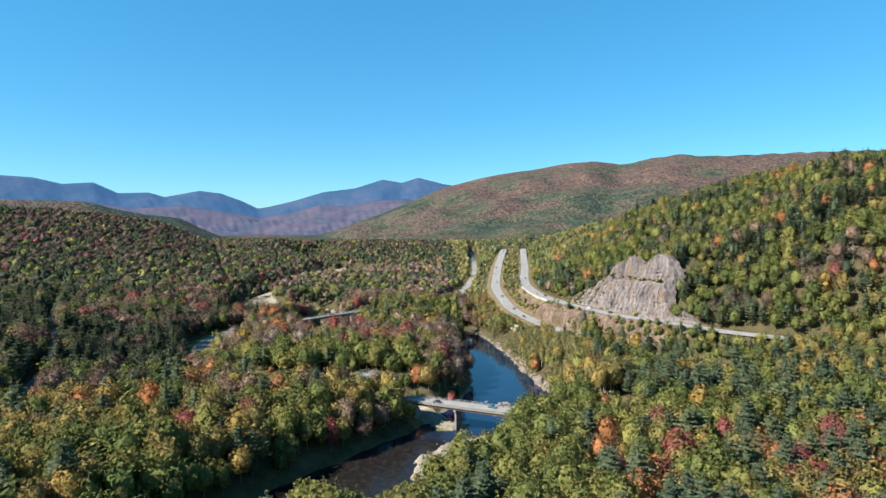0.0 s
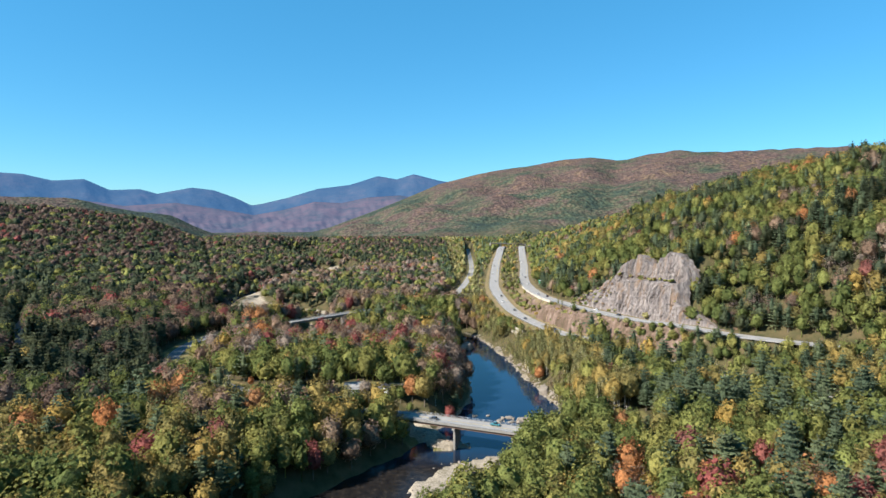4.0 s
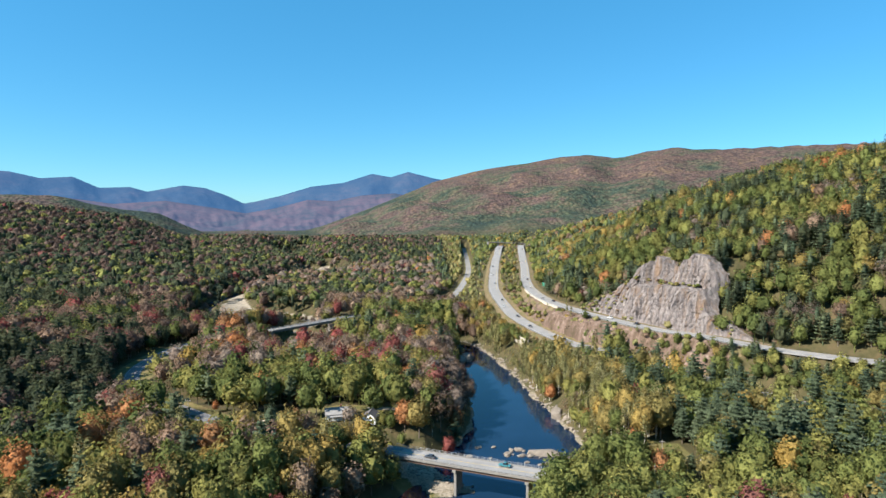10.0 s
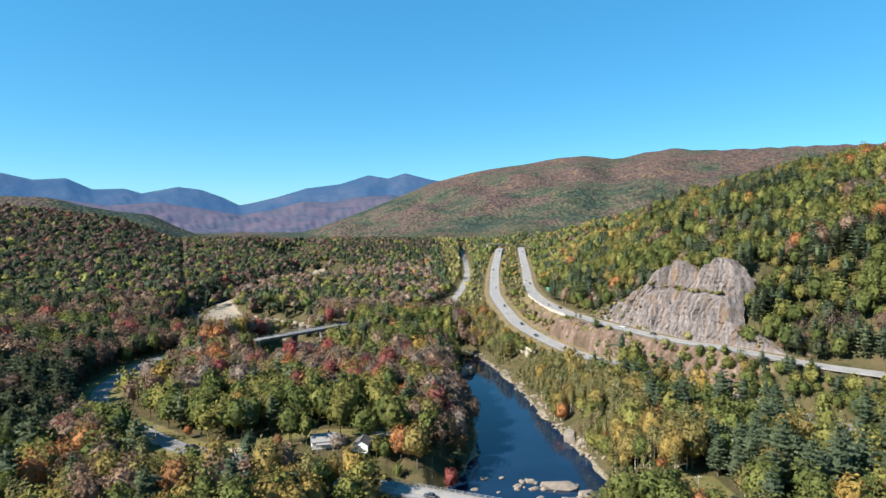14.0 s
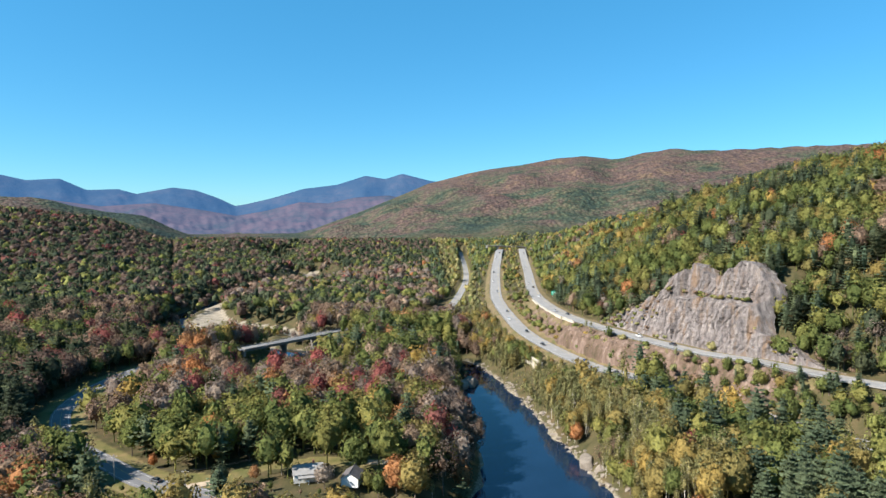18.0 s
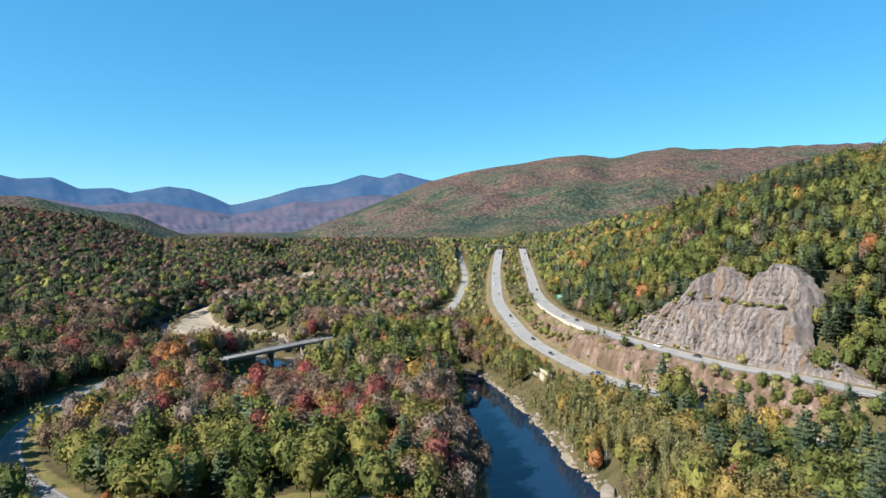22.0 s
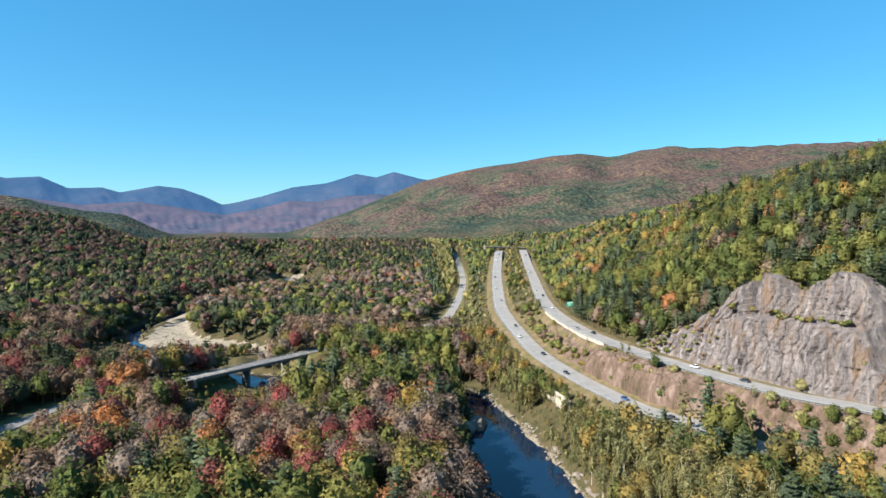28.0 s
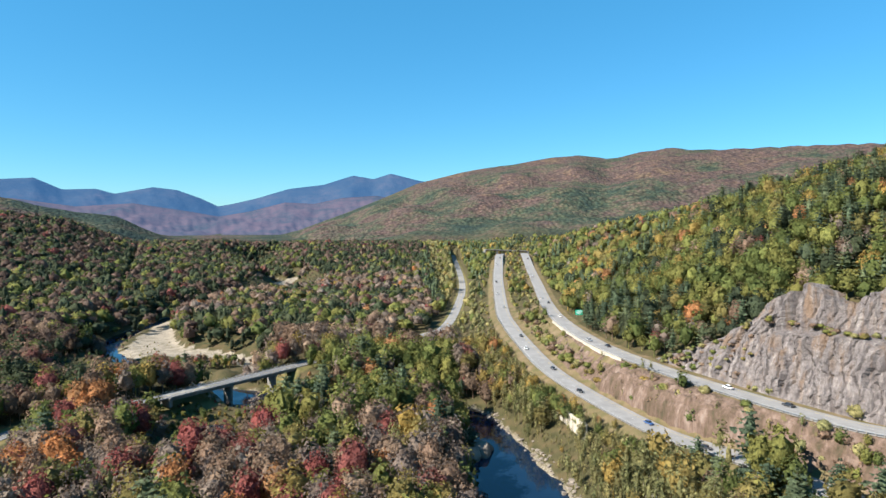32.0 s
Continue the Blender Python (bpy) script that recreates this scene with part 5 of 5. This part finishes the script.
for k in range(40):
    x, y = rr.uniform(15, 48), rr.uniform(276, 300)
    s = rr.uniform(0.3, 0.8)
    put_rock(x - (300 - y) * 0.9, y, 0.0, s * 1.4, s, s * 0.7, rr.uniform(0, 6), k, "small wet stone in the rapids", "rapids stones", "bank_stone")


# ---- houses ----
SIDING = speckled("white_siding", (0.62, 0.61, 0.58), (0.8, 0.79, 0.76), 0.6, 0.7, 0.1)
ROOF_GREY = speckled("roof_shingles_grey", (0.16, 0.155, 0.15), (0.28, 0.27, 0.26), 0.8)
ROOF_DARK = speckled("roof_shingles_dark", (0.06, 0.055, 0.055), (0.12, 0.11, 0.11), 0.8)
ROOF_BLUE = speckled("roof_metal_blue", (0.12, 0.25, 0.42), (0.2, 0.36, 0.55), 0.5, 0.45)
PANE = speckled("window_glass", (0.02, 0.025, 0.03), (0.04, 0.045, 0.05), 1.0, 0.12, 0.0, spec=0.6)
BRICK_RED = speckled("chimney_brick", (0.18, 0.07, 0.05), (0.30, 0.13, 0.09), 2.0)


def build_house(label, x, y, turn, le, wi, h, pitch, roof_mat, chimney=True, porch=False):
    g = float(ground(np.array([x]), np.array([y]))[0])
    house = tagged(empty("house", pose(x, y, g, 0, 0, turn)), label, "house")
    ridge = wi / 2 * pitch
    bm = bmesh.new()
    pts = [(-wi / 2, -0.4), (wi / 2, -0.4), (wi / 2, h), (0, h + ridge), (-wi / 2, h)]
    rings = [[bm.verts.new((s * le / 2, a, b)) for a, b in pts] for s in (-1, 1)]
    bm.faces.new(rings[0][::-1])
    bm.faces.new(rings[1])
    for i in range(5):
        j = (i + 1) % 5
        bm.faces.new((rings[0][i], rings[0][j], rings[1][j], rings[1][i]))
    part("wall", bm, SIDING, house, "white clapboard walls")
    ang = math.atan(pitch)
    sl = wi / 2 / math.cos(ang) + 0.5
    for s in (-1, 1):
        m = Matrix.Translation((0, s * (wi / 4 + 0.1), h + ridge / 2 + 0.02)) @ Matrix.Rotation(-s * ang, 4, "X")
        part("roof_slope", boxed((m.translation), (le + 0.9, sl, 0.14), Matrix.Rotation(-s * ang, 4, "X"), 0.02), roof_mat, house)
    for s in (-1, 1):
        for k in range(3):
            win = part("window", boxed((-le / 2 + le * (k + 0.6) / 3.2, s * (wi / 2 + 0.02), 1.6), (1.0, 0.06, 1.25)), PAINT_WHITE, house, "white window frame")
            part("pane", boxed((-le / 2 + le * (k + 0.6) / 3.2, s * (wi / 2 + 0.045), 1.6), (0.8, 0.06, 1.05)), PANE, win)
    part("door", boxed((le * 0.36, -wi / 2 - 0.03, 1.0), (0.95, 0.07, 2.05)), STEEL_RUST, house, "dark door")
    if chimney:
        part("chimney", boxed((le * 0.2, wi * 0.1, h + ridge + 0.3), (0.7, 0.7, 1.6), None, 0.03), BRICK_RED, house)
    if porch:
        part("porch_roof", boxed((0, -wi / 2 - 1.2, 2.5), (le * 0.7, 2.5, 0.12)), roof_mat, house)
        for s in (-1, 0, 1):
            part("porch_post", boxed((s * le * 0.32, -wi / 2 - 2.2, 1.2), (0.14, 0.14, 2.5)), PAINT_WHITE, house)
    return house


build_house("white clapboard house with a grey roof among trees", -36, 363, 12, 10, 7.5, 3.0, 0.55, ROOF_GREY, True, True)
build_house("small white building with a dark roof", -20, 359, 80, 7, 6, 2.8, 0.6, ROOF_DARK, False)
build_house("white house with a pale blue roof in the woods", -190, 392, 20, 13, 8, 3.2, 0.5, ROOF_BLUE)
build_house("white house behind trees", -252, 489, 60, 11, 8, 4.2, 0.6, ROOF_GREY)
build_house("long pale building far in the valley", -336, 998, 10, 16, 9, 4, 0.4, ROOF_GREY, False)
build_house("pale building far in the valley", -343, 1032, 30, 12, 8, 4, 0.4, ROOF_GREY, False)


# ---- poles and wires ----
def build_pole(x, y, height, arms=1, label="weathered wooden utility pole with a crossarm"):
    g = float(ground(np.array([x]), np.array([y]))[0])
    pole = tagged(empty("utility_pole"), label, "utility pole", "utility poles")
    part("shaft", tube(bmesh.new(), (x, y, g - 1), (x, y, g + height), 0.19, 0.12), WOOD_POLE, pole)
    for k in range(arms):
        z = g + height - 0.7 - 1.4 * k
        arm = part("crossarm", boxed((x, y, z), (2.4, 0.14, 0.16)), WOOD_POLE, pole)
        for s in (-1.05, -0.4, 0.4, 1.05):
            part("insulator", tube(bmesh.new(), (x + s, y, z + 0.08), (x + s, y, z + 0.3), 0.06, 0.04, 6), PAINT_WHITE, arm)
    return Vector((x, y, g + height - 0.5))


POLES = [build_pole(-45.8, 366, 9.5), build_pole(-74, 350, 9.5), build_pole(9, 383, 9.5), build_pole(-104, 365, 9.5)]
build_pole(-197, 318, 13, 2)
build_pole(146, 267, 10, 0, "plain weathered wooden pole")
build_pole(84, 289, 7.5, 0, "plain weathered wooden pole")
build_pole(96, 312, 9, 1)
WIRE = speckled("wire", (0.03, 0.03, 0.03), (0.06, 0.06, 0.06), 1.0)


def build_wire(a, b, sag):
    cu = bpy.data.curves.new("power_wire", "CURVE")
    cu.dimensions, cu.bevel_depth, cu.bevel_resolution = "3D", 0.025, 0
    sp = cu.splines.new("POLY")
    sp.points.add(12)
    for k, p in enumerate(sp.points):
        t = k / 12
        p.co = (*(a.lerp(b, t) - Vector((0, 0, 4 * sag * t * (1 - t)))), 1)
    cu.materials.append(WIRE)
    tagged(new("power_wire", cu), "thin black overhead wire between poles", "wire", "overhead wires")


for a, b in ((0, 1), (0, 2), (1, 3)):
    for s in (-0.9, 0.9):
        build_wire(POLES[a] + Vector((s, 0, 0)), POLES[b] + Vector((s, 0, 0)), 0.8)


# ---- cars ----
RUBBER = speckled("tyre_rubber", (0.015,) * 3, (0.03,) * 3, 2.0)
CAR_GLASS = speckled("car_glass", (0.01, 0.012, 0.015), (0.02, 0.022, 0.026), 1.0, 0.08, 0.0, spec=0.6)


def build_car(name, label, paint, tall=1.0, bed=False):
    """A car of shaped body, cabin with windows, lamps and four wheels; nose to +y."""
    car = tagged(empty(name), label, "car", "cars on the highway")
    bm = boxed((0, 0, 0.62), (1.8, 4.5, 0.62), None, 0.14)
    for v in bm.verts:
        if v.co.y > 1.4 and v.co.z > 0.7:
            v.co.z -= 0.1
    part("body", bm, paint, car)
    bm = boxed((0, -0.3 if not bed else 0.35, 1.2 * tall), (1.62, 2.6 if not bed else 1.7, 0.62 * tall), None, 0.1)
    for v in bm.verts:
        if v.co.z > 1.25 * tall:
            v.co.x *= 0.84
            v.co.y = -0.3 + (v.co.y + 0.3) * 0.74
    cabin = part("cabin", bm, CAR_GLASS, car, "dark glass cabin")
    part("roof", boxed((0, -0.3 if not bed else 0.2, 1.5 * tall + 0.02), (1.3, 1.75 if not bed else 1.1, 0.07), None, 0.03), paint, cabin)
    for sx in (-0.82, 0.82):
        for sy in (-1.35, 1.4):
            wheel = part("wheel", tube(bmesh.new(), (sx - 0.11, sy, 0.34), (sx + 0.11, sy, 0.34), 0.34, n=14), RUBBER, car, "black tyre")
            part("rim", tube(bmesh.new(), (sx - 0.12, sy, 0.34), (sx + 0.12, sy, 0.34), 0.2, n=10), STEEL, wheel)
        part("headlight", boxed((sx * 0.8, 2.24, 0.72), (0.34, 0.06, 0.16), None, 0.02), PAINT_WHITE, car, "pale headlight")
        part("tail_light", boxed((sx * 0.85, -2.24, 0.75), (0.26, 0.06, 0.18), None, 0.02), GLOW_RED, car, "red tail light")
    return car


GLOW_RED = speckled("lamp_red", (0.25, 0.02, 0.015), (0.35, 0.03, 0.02), 1.0, 0.3, 0.0)


def car_paint(name, c):
    m = Nodes(name, 0.3, 0.5)
    m.bsdf.inputs["Coat Weight"].default_value = 0.4
    return m.done(m.ramp(m.noise(0.8, 3), (0.3, tuple(v * 0.92 for v in c)), (0.7, c)))


CARS = [build_car("car", "dark grey car on the highway", car_paint("paint_dark", (0.03, 0.032, 0.036))),
        build_car("car", "white car on the highway", car_paint("paint_white", (0.72, 0.72, 0.70)), 1.08),
        build_car("car", "silver grey car on the highway", car_paint("paint_silver", (0.36, 0.37, 0.38))),
        build_car("car", "blue car on the highway", car_paint("paint_blue", (0.03, 0.08, 0.22))),
        build_car("pickup", "dull teal pickup truck crossing the bridge", car_paint("paint_teal", (0.03, 0.15, 0.17)), 1.1, True)]


def on_road(line, y, side, lift=0.14):
    i = int(np.argmin(np.abs(line[:, 1] - y)))
    i = min(max(i, 1), len(line) - 2)
    d = line[i + 1] - line[i - 1]
    t = Vector(d).normalized()
    n = Vector((t.y, -t.x, 0)).normalized()
    p = Vector(line[i]) + n * side + Vector((0, 0, lift))
    flip = math.pi if side < 99 and line is LOW else 0
    return Matrix.Translation(p) @ Matrix.Rotation(math.atan2(-t.x, t.y) + flip, 4, "Z")


used = set()
SPOTS = [(LOW, 916, -2.2, 0), (LOW, 785, 1.6, 2), (LOW, 673, 1.6, 0), (LOW, 590, 1.6, 0), (LOW, 552, -2.2, 0), (LOW, 1041, -2.2, 1), (LOW, 1090, 1.6, 0), (LOW, 636, -2.2, 1), (LOW, 504, 1.6, 3),
         (LOW, 477, -2.2, 0), (LOW, 850, -2.2, 1), (UP, 687, 1.6, 1), (UP, 755, 1.6, 0), (UP, 783, -2.2, 1), (UP, 602, -2.2, 2), (UP, 1062, 1.6, 0), (UP, 475, 1.6, 0), (UP, 497, 1.6, 1), (UP, 584, 1.6, 0), (UP, 930, -2.2, 1)]
for line, y, side, k in SPOTS:
    m = on_road(line, y, side)
    if k not in used:
        used.add(k)
        CARS[k].matrix_basis = m
    else:
        copy_thing(CARS[k], m)
deck_turn = math.atan2(283.2 - 322.4, 84.0)
CARS[4].matrix_basis = Matrix.Translation((33.5, 304.3, 12.36)) @ Matrix.Rotation(deck_turn - math.pi / 2, 4, "Z")
tagged(copy_thing(CARS[0], Matrix.Translation((6, 313.5, 12.36)) @ Matrix.Rotation(deck_turn + math.pi / 2, 4, "Z")), "dark grey car crossing the river bridge")
tagged(copy_thing(CARS[0], on_road(TOWN_ROAD, 362, 1.8)), "dark car on the country road")


# ---- trees that stand out, shrubs ----
def put_tree(x, y, kind, hue, scale, label, tall=1.0, seed=0):
    (cv, cf, cn), (wv, wf, _) = KINDS[kind][0](100 + seed)
    tree = empty(LABELS[kind, "birch" if kind == "birch" else hue][0])
    g = float(ground(np.array([x]), np.array([y]))[0])
    tree.matrix_basis = Matrix.LocRotScale((x, y, g), Euler((0, 0, x)), (scale, scale, scale * tall))
    tagged(tree, label, "tree", "valley woodland trees")
    under("trunk", mesh_of("trunk", wv, wf, BARK_PALE if kind == "birch" else BARK), tree)
    under("crown", mesh_of("crown", cv, cf, LEAF[hue], lobe=cn), tree)


for k, (x, y, kind, hue, scale, tall, label) in enumerate(MARK_TREES):
    put_tree(x, y, kind, hue, scale, label, tall, k % 4)


def build_shrubs():
    r = np.random.RandomState(12)
    kinds = [("green", "olive green leafy shrub on rough ground"), ("birch", "yellow-green leafy shrub on rough ground"), ("brown", "brown leafy autumn shrub on rough ground"), ("yellow", "yellow leafy autumn shrub on rough ground")]
    meshes = []
    for k, (hue, label) in enumerate(kinds):
        (cv, cf, cn), _ = broadleaf(300 + k, 3.2, 2.0, 2, 90, 0.5, 0.0, 0.9, 8)
        meshes.append((mesh_of("shrub", cv, cf, LEAF[hue], lobe=cn), label))
    spots, ledges = [], []
    for _ in range(165):
        y = r.uniform(405, 700) if r.uniform() < 0.68 else r.uniform(600, 1000)
        xl, xu = np.interp(y, Y_LOW, X_LOW), np.interp(y, Y_UP, X_UP)
        spots.append((r.uniform(xl + 9.5, (xu - 9) if y < 550 or y > 680 else (xl + xu) / 2 - 1), y))
    for _ in range(30):
        y = r.uniform(402, 548)
        if wavy(np.array([y]), np.array([0.0]), 23, 8)[0] > 0.1:
            spots.append((np.interp(y, Y_UP, X_UP) + r.uniform(9.5, 14.5), y))
    def on_cliff(y, h, out=0.6):
        ledges.append((np.interp(y, Y_UP, X_UP) + float(cliff_face(np.array([y]), np.array([h]))[0]) - out, y, np.interp(y, Y_UP, Z_UP) + h - 0.9))

    for _ in range(44):
        on_cliff(r.uniform(456, 504), r.uniform(26.6, 27.4), r.uniform(1.0, 2.6))
    for _ in range(60):
        y = r.uniform(502, 550)
        on_cliff(y, r.uniform(0.12, 0.98) * np.interp(y, CLIFF_Y, CLIFF_H), 1.6)
    for _ in range(10):
        y = r.uniform(416, 447)
        on_cliff(y, r.uniform(0.3, 0.98) * np.interp(y, CLIFF_Y, CLIFF_H), 1.2)
    # low brush round the pond and on the island of the sand bar
    a, d = r.uniform(0, 6.28, 75), r.uniform(15, 34, 75)
    b, e = r.uniform(0, 6.28, 110), r.uniform(0, 1, 110) ** 0.5
    bx = np.r_[POND[0] + d * np.cos(a), -138 + 30 * e * np.cos(b), r.uniform(-215, -150, 60), r.uniform(-114, -60, 150)]
    by = np.r_[POND[1] + 0.8 * d * np.sin(a), 699 + 17 * e * np.sin(b), r.uniform(690, 790, 60), r.uniform(574, 604, 150)]
    hue = r.choice(np.array(["green", "yellow", "brown", "grey", "red"], dtype=object), len(bx), p=(0.46, 0.2, 0.14, 0.17, 0.03))
    build_stand("brush", "low olive and brown brush round a pond and on a sand bar", bx, by, ground(bx, by) - 0.4, np.full(len(bx), "maple", dtype=object), hue, r, 1, np.r_[r.uniform(0.16, 0.34, 75), r.uniform(0.24, 0.46, 110), r.uniform(0.07, 0.16, 60), r.uniform(0.08, 0.2, 150)])
    for x, y, *up in spots + ledges:
        k = r.choice(4, p=(0.36, 0.30, 0.28, 0.06) if up else (0.34, 0.34, 0.20, 0.12))
        ob = new("shrub", meshes[k][0])
        s = r.uniform(0.42, 0.85) if up else r.uniform(0.4, 1.0) ** 1.5 * 1.6
        ob.matrix_basis = Matrix.LocRotScale((x, y, up[0] if up else float(ground(np.array([x]), np.array([y]))[0]) - 0.1), Euler((0, 0, r.uniform(0, 6))), (s, s, s * r.uniform(0.8, 1.2) * (0.9 if up else 1)))
        tagged(ob, meshes[k][1], "shrub", "roadside shrubs")


build_shrubs()
